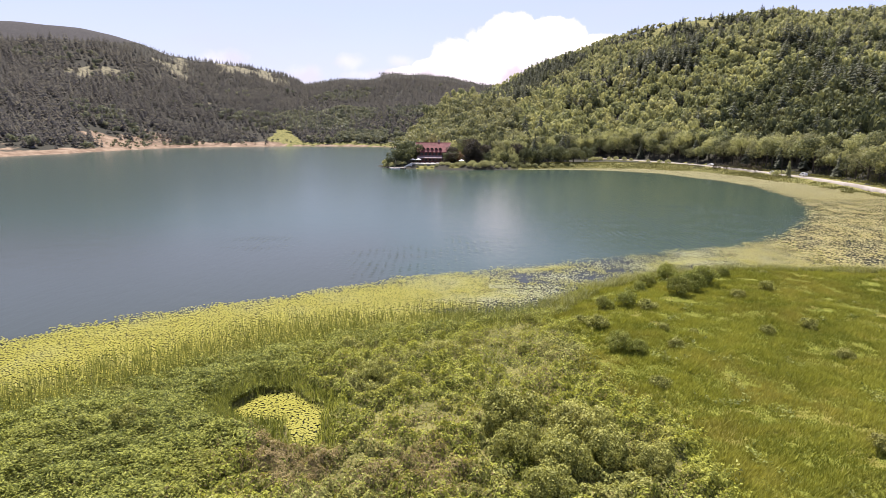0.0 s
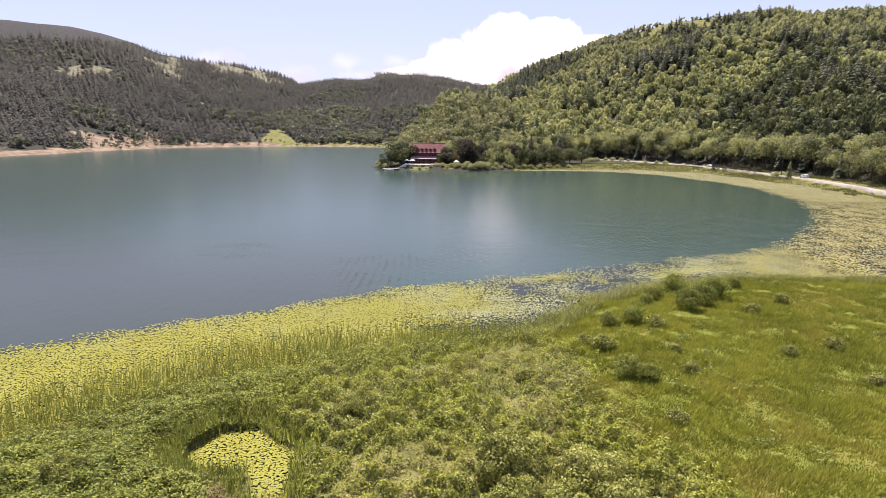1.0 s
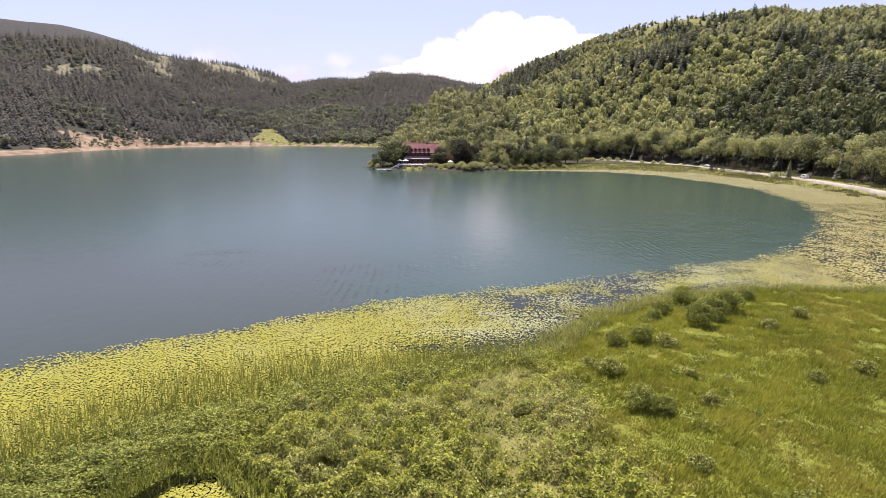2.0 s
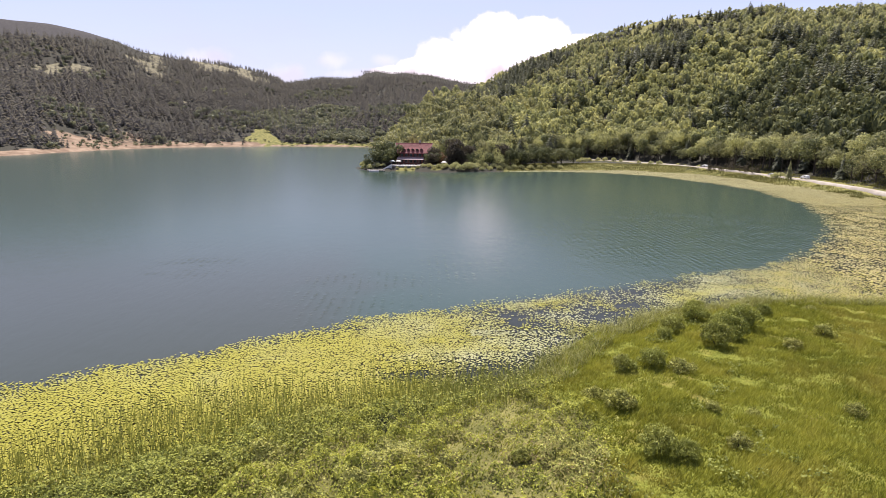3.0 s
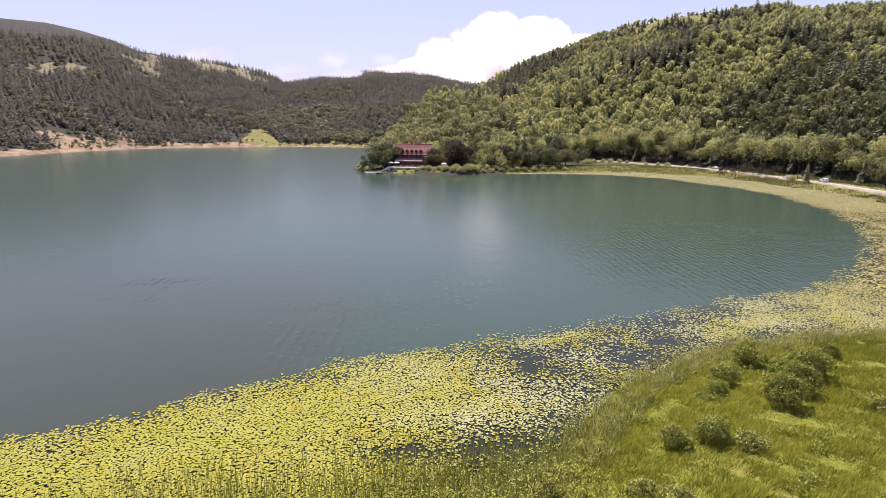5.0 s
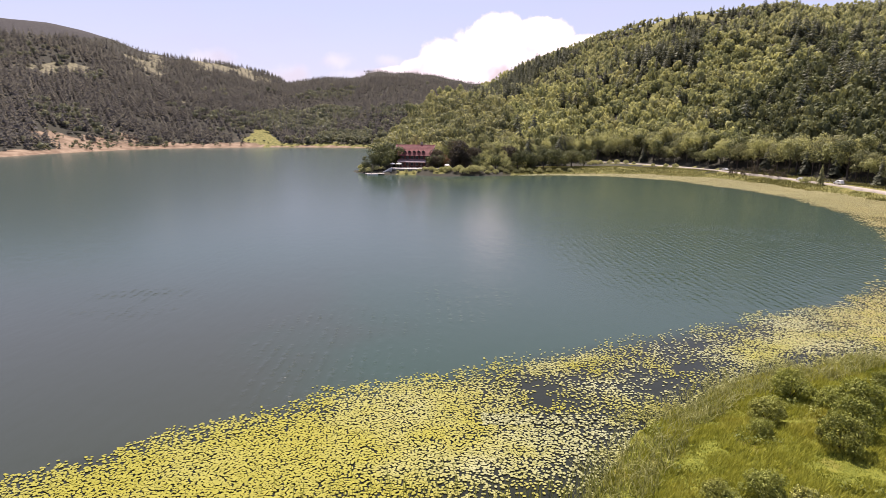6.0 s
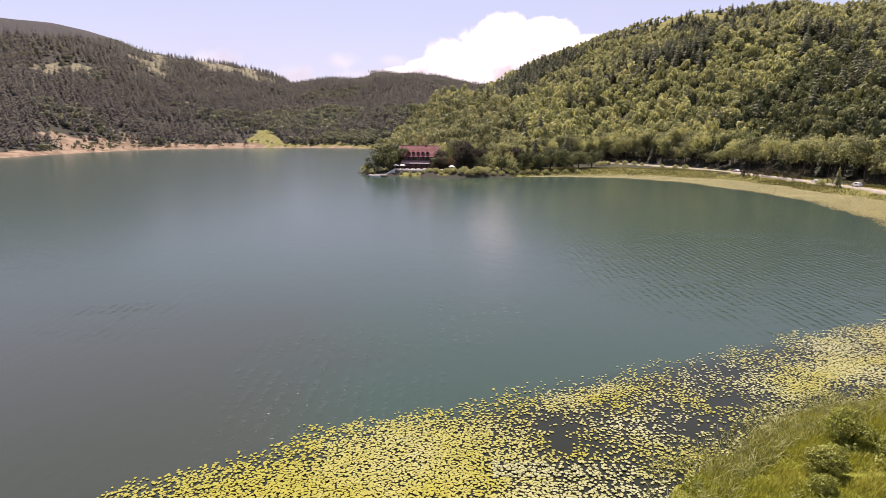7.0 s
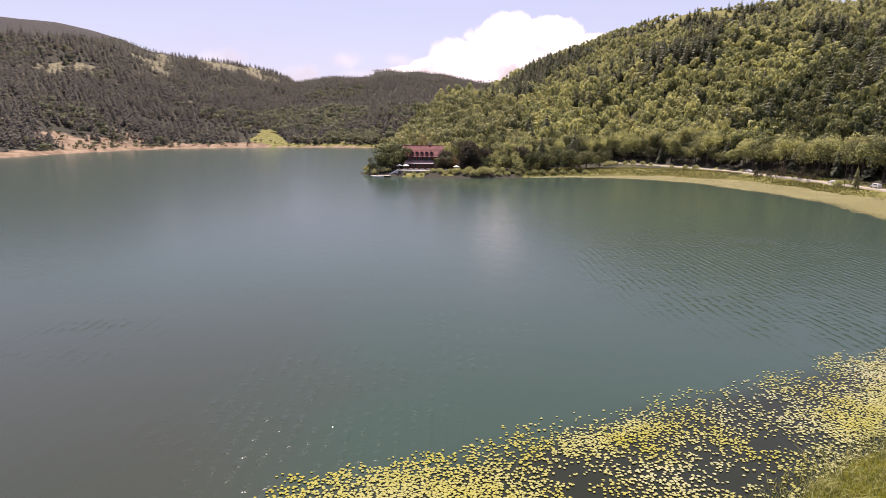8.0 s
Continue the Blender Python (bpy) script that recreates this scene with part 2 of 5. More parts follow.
LEAF_REED = foliage("reed_blades", (0.066, 0.080, 0.014), (0.330, 0.342, 0.070), (0.28, 0.25, 0.05), 0.36, 0.8, 0.08, 0.12)
LEAF_RUSH = foliage("rush_stems", (0.070, 0.086, 0.020), (0.190, 0.200, 0.050), (0.22, 0.19, 0.06), 0.35, 0.6, 0.1, 0.12)
LEAF_MYRTLE = foliage("bog_myrtle_leaves", (0.135, 0.104, 0.048), (0.300, 0.238, 0.105), (0.27, 0.19, 0.09), 0.32, 0.6, 0.08, 0.2)
LEAF_SEDGE = foliage("dry_sedge_blades", (0.085, 0.086, 0.030), (0.145, 0.136, 0.050), (0.15, 0.13, 0.05), 0.35, 0.3, 0.05, 0.05)
LEAF_TAN = foliage("dry_lily_pad_leaf", (0.19, 0.17, 0.075), (0.27, 0.245, 0.11), (0.25, 0.21, 0.075), 0.1, 0.4, 0.12, 0.05)
LEAF_PAD = foliage("lily_pad_leaf", (0.215, 0.215, 0.098), (0.296, 0.298, 0.186), (0.212, 0.196, 0.024), 0.1, 0.5, 0.06, 0.10)
BARK = surface("bark", (0.034, 0.027, 0.021), (0.09, 0.071, 0.053), 3.0, 0.9, 0.6, 20.0)
ROAD = surface("gravel_road", (0.18, 0.155, 0.125), (0.28, 0.245, 0.205), 0.3, 0.95, 0.4, 6.0, coord="World")


# ---- mesh helpers ----
rng = np.random.default_rng(7)


def sheet(name, verts, faces, material, attributes=None, smooth=False):
    """A mesh from arrays of points and of faces with equal corner counts."""
    verts, faces = np.asarray(verts, np.float32), np.asarray(faces, np.int32)
    me = bpy.data.meshes.new(name)
    me.vertices.add(len(verts))
    me.vertices.foreach_set("co", verts.ravel())
    k = faces.shape[1]
    me.loops.add(faces.size)
    me.loops.foreach_set("vertex_index", faces.ravel())
    me.polygons.add(len(faces))
    me.polygons.foreach_set("loop_start", np.arange(0, faces.size, k, dtype=np.int32))
    me.polygons.foreach_set("use_smooth", np.full(len(faces), smooth))
    for key, values in (attributes or {}).items():
        me.attributes.new(key, "FLOAT", "POINT").data.foreach_set("value", np.asarray(values, np.float32))
    me.update(calc_edges=True)
    for one in material if isinstance(material, (list, tuple)) else [material]:
        me.materials.append(one)
    return me


def part(name, bm, material, parent=None, label=""):
    me = bpy.data.meshes.new(name)
    bm.to_mesh(me)
    bm.free()
    me.materials.append(material)
    ob = new(name, me)
    ob.parent = parent
    return tagged(ob, label) if label else ob


def smooth_noise(x, y, scale, seed=0):
    """Value noise on a plane, -1 to 1."""
    g = np.random.default_rng(seed).uniform(-1, 1, (256, 256))
    u, v = np.asarray(x) / scale + 1000.0, np.asarray(y) / scale + 1000.0
    i, j = np.floor(u).astype(int), np.floor(v).astype(int)
    a, b = u - i, v - j
    a, b = a * a * (3 - 2 * a), b * b * (3 - 2 * b)
    at = lambda p, q: g[p % 256, q % 256]
    return (at(i, j) * (1 - a) + at(i + 1, j) * a) * (1 - b) + (at(i, j + 1) * (1 - a) + at(i + 1, j + 1) * a) * b


def fbm(x, y, scale, seed=0, octaves=4):
    return sum(smooth_noise(x, y, scale / 2**o, seed + o) / 2**o for o in range(octaves))


# ---- the plan: lake, banks, road, hills ----
BANK = [(-170, -60), (-70, 5), (-45, 28), (-33, 39.5), (-21, 50.5), (-11, 57), (0, 62), (8, 63), (11, 66), (16, 71.5), (24, 78), (33, 83), (45, 85.5), (58, 84.5),
        (80, 84), (108, 98), (128, 130), (136, 165), (141, 205), (140, 245), (139, 268), (134, 290), (124, 306), (112, 318), (100, 324), (86, 322), (73, 320), (59, 317), (46, 312.5), (30, 306.5)]
POINT = [(18, 304), (4, 304), (-10, 308), (-26, 312), (-33, 322), (-31, 345), (-28, 380), (-30, 450), (-38, 560), (-50, 660)]
FAR = [(-62, 690), (-110, 712), (-165, 705), (-205, 690), (-230, 667), (-262, 640), (-281, 600), (-288, 560), (-292, 500), (-296, 440), (-310, 380), (-330, 300), (-330, 150), (-260, 20)]
LAKE = np.array(BANK + POINT + FAR, float)
ROAD_LINE = np.array([(98, 394), (115, 374), (131, 343), (141, 305), (147, 272), (149.5, 240), (147, 200), (140, 160), (128, 120), (112, 85), (95, 40)], float)


def inside(poly, x, y):
    x, y = np.asarray(x, float), np.asarray(y, float)
    hit = np.zeros(x.shape, bool)
    for (x0, y0), (x1, y1) in zip(poly, np.roll(poly, -1, 0)):
        cross = (y0 > y) != (y1 > y)
        with np.errstate(divide="ignore", invalid="ignore"):
            hit ^= cross & (x < (x1 - x0) * (y - y0) / (y1 - y0) + x0)
    return hit


def away_from(line, x, y, closed):
    x, y = np.asarray(x, float), np.asarray(y, float)
    best = np.full(x.shape, 1e9)
    ends = np.roll(line, -1, 0) if closed else line[1:]
    for (x0, y0), (x1, y1) in zip(line, ends):
        dx, dy = x1 - x0, y1 - y0
        s = np.clip(((x - x0) * dx + (y - y0) * dy) / (dx * dx + dy * dy), 0, 1)
        best = np.minimum(best, np.hypot(x - x0 - s * dx, y - y0 - s * dy))
    return best


def shore(x, y):
    """Metres to the lake's edge: above zero on land."""
    d = away_from(LAKE, x, y, True)
    wob = 1.2 * fbm(x, y, 9.0, 40, 3) * np.clip(np.hypot(x, y) / 60, 0.3, 3)
    return np.where(inside(LAKE, x, y), -d, d) + wob


def meadow_share(x, y):
    """1 on the sedge meadow, 0 in the thicket."""
    edge = np.interp(y, [0, 28, 36, 45, 55, 64, 72, 80], [17, 16, 14, 13, 11, 9, 13, 22])
    return np.clip((x - edge + 2.0 * fbm(x, y, 6.0, 101)) / 3 + 0.5, 0, 1)


def reed_share(x, y):
    d = shore(x, y)
    strip = np.clip(1.2 - np.abs(d - 1.0) / np.interp(x, [-30, -5, 8, 14], [7, 6, 4, 1.5]), 0, 1)
    left = np.clip((-x - 9 + 0.25 * (y - 45) + 3 * fbm(x, y, 7.0, 111)) / 5, 0, 1)
    return np.clip(np.maximum(strip, left), 0, 1)


CLEAR = np.array([(-15.2, 39.6), (-13.9, 42.2), (-11.6, 42.7), (-10.0, 41.0), (-8.4, 39.8), (-7.8, 34.2), (-9.8, 34.0), (-10.6, 37.0), (-13.2, 36.9), (-14.9, 37.8)])


# the near hill: azimuth, foot, ridge, ridge height
NEAR = np.array([(-180, 500, 1000, 60), (-100, 500, 1000, 60), (-12, 500, 600, -30), (-7, 345, 400, -2), (-4.5, 345, 430, 4), (-2.4, 345, 480, 15), (-0.3, 345, 545, 29), (1.8, 345, 620, 44),
                 (4, 345, 700, 56), (6, 345, 760, 69), (8.6, 350, 790, 92), (11.1, 375, 770, 102), (13.5, 410, 730, 108), (15.9, 412, 700, 112), (18.2, 402, 670, 120), (20.5, 385, 655, 122.5),
                 (24, 353, 660, 121), (27, 333, 680, 125), (29, 320, 690, 127), (31, 308, 700, 123), (33, 290, 715, 124), (36, 262, 730, 125), (45, 220, 760, 130), (60, 205, 800, 130),
                 (90, 220, 850, 120), (130, 300, 900, 90), (180, 500, 1000, 60)], float)
# the hills beyond the lake
BEYOND = np.array([(-180, 500, 1100, 60), (-90, 420, 1000, 115), (-50, 470, 1080, 164), (-36, 525, 1120, 171), (-31.9, 560, 1140, 175), (-30, 610, 1150, 173), (-28, 640, 1150, 166), (-26, 670, 1150, 155),
                   (-24, 690, 1160, 142), (-21.8, 705, 1180, 136), (-19.5, 712, 1230, 137), (-17.2, 716, 1290, 138), (-14.7, 720, 1350, 131), (-12.8, 722, 1360, 113), (-9.7, 722, 1290, 120),
                   (-7.1, 715, 1260, 117), (-4.5, 700, 1240, 125), (-2.4, 690, 1250, 132), (-0.3, 690, 1280, 131), (1.8, 690, 1330, 123), (4, 690, 1400, 114), (8, 690, 1450, 120), (30, 900, 1600, 150),
                   (90, 900, 1500, 130), (180, 500, 1100, 60)], float)


def hill(table, az, r, power):
    foot, ridge, top = (np.interp(az, table[:, 0], table[:, n]) for n in (1, 2, 3))
    t = (r - foot) / (ridge - foot)
    up = np.clip(t, 0, 1) ** power
    rounded = np.where(t > 0.85, 0.85**power + (up - 0.85**power), up)
    return np.where(t <= 0, -1.0, np.where(t < 1, top * rounded, top - (r - ridge) * 0.10))


def land(x, y):
    """The height of the ground."""
    x, y = np.asarray(x, float), np.asarray(y, float)
    az, r, d = np.degrees(np.arctan2(x, y)), np.hypot(x, y), shore(x, y)
    fore = y < 105
    wet = np.clip((8 - x) / 8, 0, 1)
    flat = np.where(fore, 0.12 - 0.28 * wet + (0.45 + 0.2 * wet) * np.clip((d - 2.5 * wet) / 6, 0, 1) + (0.18 * fbm(x, y, 7.0, 3) + 0.26 * smooth_noise(x, y, 1.7, 8)) * np.clip(d / 6, 0, 1), np.clip(0.25 + d * np.where(az < 5, 0.28, 0.14), 0, 2.1))
    base = np.where(d > 0, flat, np.clip(d * 0.22, -1.6, 0) - 0.15)
    base = np.where(inside(CLEAR, x, y), np.minimum(base, -0.25), base)
    up = np.maximum(hill(NEAR, az, r, 1.0), hill(BEYOND, az, r, np.interp(az, [-33, -24], [1.35, 1.05])))
    crest = np.interp(az, BEYOND[:, 0], BEYOND[:, 2])
    folds = fbm(x, y, 140.0, 11) * np.clip(up / 40, 0, 1) * 7.0 * np.where(az < -6, np.clip((crest - r) / 250, 0, 1), 1)
    return np.where((up > 0) & (d > 0), np.maximum(base, base + up + folds), base)


def ground_height(x, y):
    return float(land(np.array([x]), np.array([y]))[0])


def clearings(x, y):
    """Share of open grass (1: no trees), of bare soil, on the far hillsides."""
    az, r, d = np.degrees(np.arctan2(x, y)), np.hypot(x, y), shore(x, y)
    spot = lambda a0, r0, wa, wr: np.exp(-(((az - a0) / wa) ** 2) - ((r - r0) / wr) ** 2)
    n = fbm(x, y, 45.0, 21) * 0.35
    wedge = np.clip(1.5 * (1 - np.abs(az + 14.8) / np.maximum(2.2 * (1 - (r - 722) / 104), 0.05)) + 0.3, 0, 1.4) * (r < 815) * (r > 690)
    grass = wedge + 0.0
    grass = grass + 0.9 * spot(20.5, 650, 4.0, 26) + 0.7 * spot(11.5, 745, 2.5, 30)
    bare = (az < -24) * np.clip((r - np.interp(az, [-45, -36, -31, -28, -25], [975, 1003, 1062, 1108, 1180])) / 30 + 0.5, 0, 1)
    left = np.clip((-az - 14) / 3, 0, 1) * (r > 400)
    soil = left * np.clip(1.15 - d / 16.0, 0, 1.2) + 0.5 * left * np.clip(1.2 - d / 60, 0, 1) * np.clip(0.4 + 1.2 * fbm(x, y, 26.0, 25), 0, 1) + 0.35 * spot(-25.0, 730, 2.2, 20)
    grass = grass + 1.1 * (az > -14) * (az < -2) * (r > 600) * np.clip(1.3 - d / 14.0, 0, 1.2)
    pale_shore = 0.5 * (az > -14) * (az < -2) * (r > 600) * np.clip(1.3 - d / 7.0, 0, 1.2)
    scars = (az < -10) * (r > 640) * np.clip((smooth_noise(x, y, 15.0, 27) - 0.72) * 6, 0, 1) * np.clip(0.4 + fbm(x, y, 110.0, 29), 0, 1)
    soil = soil + 0.5 * scars + pale_shore + 0.75 * spot(-28.4, 640, 3.0, 46)
    hay = 1.5 * spot(-15.4, 1245, 2.0, 60) + 1.4 * spot(-18.9, 1190, 1.6, 45) + 0.6 * spot(-21.6, 1150, 1.8, 22) + 0.9 * spot(-23.9, 1070, 2.0, 52) + 1.2 * spot(-32.0, 905, 1.0, 42) + 1.0 * spot(-30.2, 925, 0.7, 40) + 1.1 * spot(-28.4, 960, 0.9, 42)
    hay = hay * (r > 640) * (0.75 + 0.9 * fbm(x, y, 24.0, 23)) + 0.9 * scars
    return np.clip(grass + n, 0, 1.3), np.clip(soil + 0.5 * n, 0, 1.2), d, az, r, bare, np.clip(hay, 0, 1.3)


def build_ground():
    az = np.concatenate([np.arange(-180, -48, 4.0), np.arange(-48, 48, 0.55), np.arange(48, 180, 4.0)])
    rings = np.geomspace(6.0, 4600.0, 360)
    a, r = np.meshgrid(np.radians(az), rings)
    x, y = r * np.sin(a), r * np.cos(a)
    z = land(x, y)
    n, k = len(az), len(rings)
    verts = np.stack([x, y, z], -1).reshape(-1, 3)
    i, j = np.meshgrid(np.arange(k - 1), np.arange(n), indexing="ij")
    a0, a1 = i * n + j, i * n + (j + 1) % n
    faces = np.stack([a0, a1, a1 + n, a0 + n], -1).reshape(-1, 4)
    grass, soil, d, azd, rr, bare, hay = clearings(verts[:, 0], verts[:, 1])
    near = (verts[:, 1] < 120) & (rr < 190)
    bank = ((d < np.where(azd > 22, 11, 24)) & (azd > 7.5)) | (away_from(ROAD_LINE, verts[:, 0], verts[:, 1], False) < 4)
    lawn = lambda x0, y0, rx, ry: ((verts[:, 0] - x0) / rx) ** 2 + ((verts[:, 1] - y0) / ry) ** 2 + fbm(verts[:, 0], verts[:, 1], 3.0, 45) < 1.0
    bank |= lawn(-10.5, 310.5, 5.5, 3.5) | lawn(7.0, 308.0, 5.5, 4.0)
    marsh = np.where(near & (d > -1.5), meadow_share(verts[:, 0], verts[:, 1]), 0.0)
    grass = np.where((bank & ~near) | (near & (marsh < 0.9)), 1.3, grass)
    verts = np.vstack([verts, [[0, 0, 0.5]]])
    fan = np.array([[j, (j + 1) % n] for j in range(n)])
    fan = np.column_stack([fan[:, 1], fan[:, 0], np.full(n, len(verts) - 1), np.full(n, len(verts) - 1)])
    me = sheet("ground", verts, faces, EARTH, {"heath": np.r_[bare, 0], "grass": np.r_[grass, 0], "soil": np.r_[soil, 0], "marsh": np.r_[marsh, 1], "hay": np.r_[hay, 0]}, True)
    bm = bmesh.new()
    bm.from_mesh(me)
    bm.verts.ensure_lookup_table()
    for a1, a0, c, _ in fan:
        bm.faces.new((bm.verts[c], bm.verts[a0], bm.verts[a1]))
    bmesh.ops.recalc_face_normals(bm, faces=bm.faces)
    bm.to_mesh(me)
    bm.free()
    return tagged(new("ground", me), "marshy lakeside ground rising into forested grassy hills", "ground", kind="structure")


build_ground()


# the outer rim of the lily belt, and the belt itself
RIM = np.array([(-80, 30), (-43.5, 55), (-31, 63.8), (-22.8, 68.5), (-13.5, 75.0), (-6.4, 79.2), (1.3, 82.5), (9.8, 86.7), (19, 91), (29, 95.4), (39.4, 99.6), (52.5, 105), (65.5, 115.5), (80.5, 133),
                (96, 156), (107, 184), (114, 217), (112, 246), (103, 283), (85, 302), (60, 308), (34, 304)])
BELT = np.vstack([RIM, [(34, 330), (90, 370), (140, 330), (160, 200), (120, 70), (0, 40), (-80, 10)]])


def lily_edge(x, y):
    """Metres from the rim: above zero inside the belt."""
    return away_from(RIM, x, y, False) * np.where(inside(BELT, x, y), 1, -1)


def build_lake():
    xs = np.r_[-420, -300, -200, -120, np.arange(-80, 165, 2.5), 200, 260]
    ys = np.r_[-120, -40, np.arange(10, 340, 2.5), 450, 600, 800]
    x, y = np.meshgrid(xs, ys)
    n = len(xs)
    i, j = np.meshgrid(np.arange(len(ys) - 1), np.arange(n - 1), indexing="ij")
    faces = np.stack([i * n + j, i * n + j + 1, (i + 1) * n + j + 1, (i + 1) * n + j], -1).reshape(-1, 4)
    verts = np.stack([x, y, 0 * x], -1).reshape(-1, 3)
    # shallow covers the lily belt: brown water plus painted pad shade
    me = sheet("water", verts, faces, WATER, {"shallow": np.clip((lily_edge(verts[:, 0], verts[:, 1]) - 1.2) / 2.5, 0, 1)})
    tagged(new("water", me), "calm green-grey lake water with light wind ripples", "lake", kind="structure")


build_lake()


def ribbon(line, width, lift, per=2.0):
    """A strip over the ground along a line, with a crown."""
    pts = [line[0]]
    for p, q in zip(line, line[1:]):
        n = max(1, int(np.hypot(*(q - p)) / per))
        pts += [p + (q - p) * s / n for s in range(1, n + 1)]
    pts = np.array(pts)
    for _ in range(12):
        pts[1:-1] = (pts[:-2] + 2 * pts[1:-1] + pts[2:]) / 4
    way = np.gradient(pts, axis=0)
    side = np.stack([way[:, 1], -way[:, 0]], 1) / np.linalg.norm(way, axis=1)[:, None]
    rows = [pts + side * width * s for s in (-0.5, -0.3, 0, 0.3, 0.5)]
    hs = land(pts[:, 0], pts[:, 1])
    for r in rows:
        hs = np.maximum(hs, land(r[:, 0], r[:, 1]))
    for _ in range(30):
        hs[1:-1] = (hs[:-2] + 2 * hs[1:-1] + hs[2:]) / 4
    rows = [pts - side * width * 0.6, *rows, pts + side * width * 0.6]
    verts = np.concatenate([np.column_stack([r, hs + lift + c]) for r, c in zip(rows, (-1.2, -0.1, 0, 0.06, 0, -0.1, -1.2))])
    n = len(pts)
    faces = [(k * n + i, k * n + i + 1, (k + 1) * n + i + 1, (k + 1) * n + i) for k in range(6) for i in range(n - 1)]
    return verts, faces


def build_road():
    verts, faces = ribbon(ROAD_LINE, 2.9, 0.4)
    tagged(new("road", sheet("road", verts, faces, ROAD, smooth=True)), "pale dusty gravel lakeside road", "road", kind="structure")


build_road()


# ---- plants: templates ----
def turn_z(n):
    a = rng.uniform(0, 2 * np.pi, n)
    c, s, o = np.cos(a), np.sin(a), np.zeros(n)
    return np.stack([np.stack([c, -s, o], -1), np.stack([s, c, o], -1), np.stack([o, o, o + 1], -1)], 1)


def cards(centres, normals, size, aspect=0.8):
    """Bent four-cornered leaf sprays at the centres, facing along the normals: (n, 4, 3)."""
    n = len(centres)
    normals = normals / np.linalg.norm(normals, axis=1)[:, None]
    ref = rng.normal(size=(n, 3))
    u = np.cross(normals, ref)
    u /= np.linalg.norm(u, axis=1)[:, None] + 1e-9
    v = np.cross(normals, u)
    s = (size * rng.uniform(0.65, 1.35, n))[:, None] * 0.5
    j = rng.uniform(0.6, 1.25, (4, n, 1))
    quad = [centres + s * (u * j[0] + 0.15 * v), centres + s * (v * aspect * j[1] - 0.2 * u), centres - s * (u * j[2] - 0.1 * v), centres - s * v * aspect * j[3]]
    return np.stack(quad, 1)


def sprays(centres, normals, size, slim=0.8):
    """Three-cornered leaf sprays at the centres, facing along the normals: (n, 3, 3)."""
    n = len(centres)
    normals = normals / np.linalg.norm(normals, axis=1)[:, None]
    u = np.cross(normals, rng.normal(size=(n, 3)))
    u /= np.linalg.norm(u, axis=1)[:, None] + 1e-9
    v = np.cross(normals, u)
    s = (size * rng.uniform(0.65, 1.35, n))[:, None] * 0.6
    j = rng.uniform(0.7, 1.3, (3, n, 1))
    return np.stack([centres + s * u * j[0], centres - s * (0.6 * u - slim * v * j[1]), centres - s * (0.6 * u + slim * v * j[2])], 1)


def crown_template(count, size, tall=1.0, lobes=7):
    """A lumpy broadleaf crown one metre in radius about (0, 0, 0), as leaf sprays."""
    mid = rng.normal(size=(lobes, 3)) * (0.42, 0.42, 0.3 * tall) + (0, 0, 0.05)
    rad = rng.uniform(0.38, 0.62, lobes)
    pick = rng.integers(0, lobes, count)
    way = rng.normal(size=(count, 3))
    way[:, 2] = np.abs(way[:, 2]) * 1.1 - 0.35
    way /= np.linalg.norm(way, axis=1)[:, None]
    at = mid[pick] + way * (rad[pick] * rng.uniform(0.8, 1.08, count))[:, None] * (1, 1, 0.9 * tall)
    return sprays(at, way + rng.normal(size=(count, 3)) * 0.3, size)


def fir_template(tiers, blades, droop=0.35):
    """A conifer one metre high: drooping triangular branch sprays, as three-cornered faces."""
    out = []
    for k in range(tiers):
        f = k / (tiers - 1)
        level = 0.10 + 0.82 * f
        reach = 0.20 * (1 - f) ** 0.8 + 0.02
        for b in range(blades):
            a = 2 * np.pi * (b + 0.5 * (k % 2)) / blades + rng.uniform(-0.35, 0.35)
            rr = reach * rng.uniform(0.65, 1.25)
            c, s = np.cos(a), np.sin(a)
            w = rr * 2.4 / blades
            z = level + rng.uniform(-0.45, 0.45) / tiers * (1 - f)
            top = z + 0.3 / tiers + 0.25 * rr
            out.append([(0, 0, top), (c * rr - s * w, s * rr + c * w, z - droop * rr), (c * rr * 1.1 + s * w, s * rr * 1.1 - c * w, z - droop * rr * rng.uniform(0.6, 1.4))])
    return np.array(out)


def spread(template, x, y, z, wide, high):
    """Copies of a template (n, 3, 3) at many places: points, faces, and which copy each point belongs to."""
    n, k = len(x), len(template)
    t = template.reshape(-1, 3)
    pts = np.einsum("nij,kj->nki", turn_z(n), t)
    pts = pts * np.stack([wide, wide, high], -1)[:, None, :] + np.stack([x, y, z], -1)[:, None, :]
    return pts.reshape(-1, 3), np.repeat(np.arange(n), k * 3)


def woods(name, groups, material, label, category):
    """One stand of far trees out of several templates."""
    verts, tone = [], []
    for template, x, y, z, wide, high in groups:
        if not len(x):
            continue
        pts, own = spread(template, x, y, z, wide, high)
        verts.append(pts)
        tone.append(rng.uniform(0, 1, len(x))[own])
    verts, tone = np.concatenate(verts), np.concatenate(tone)
    faces = np.arange(len(verts)).reshape(-1, 3)
    return tagged(new(name, sheet(name, verts, faces, material, {"tone": tone})), label, category, kind="stuff")


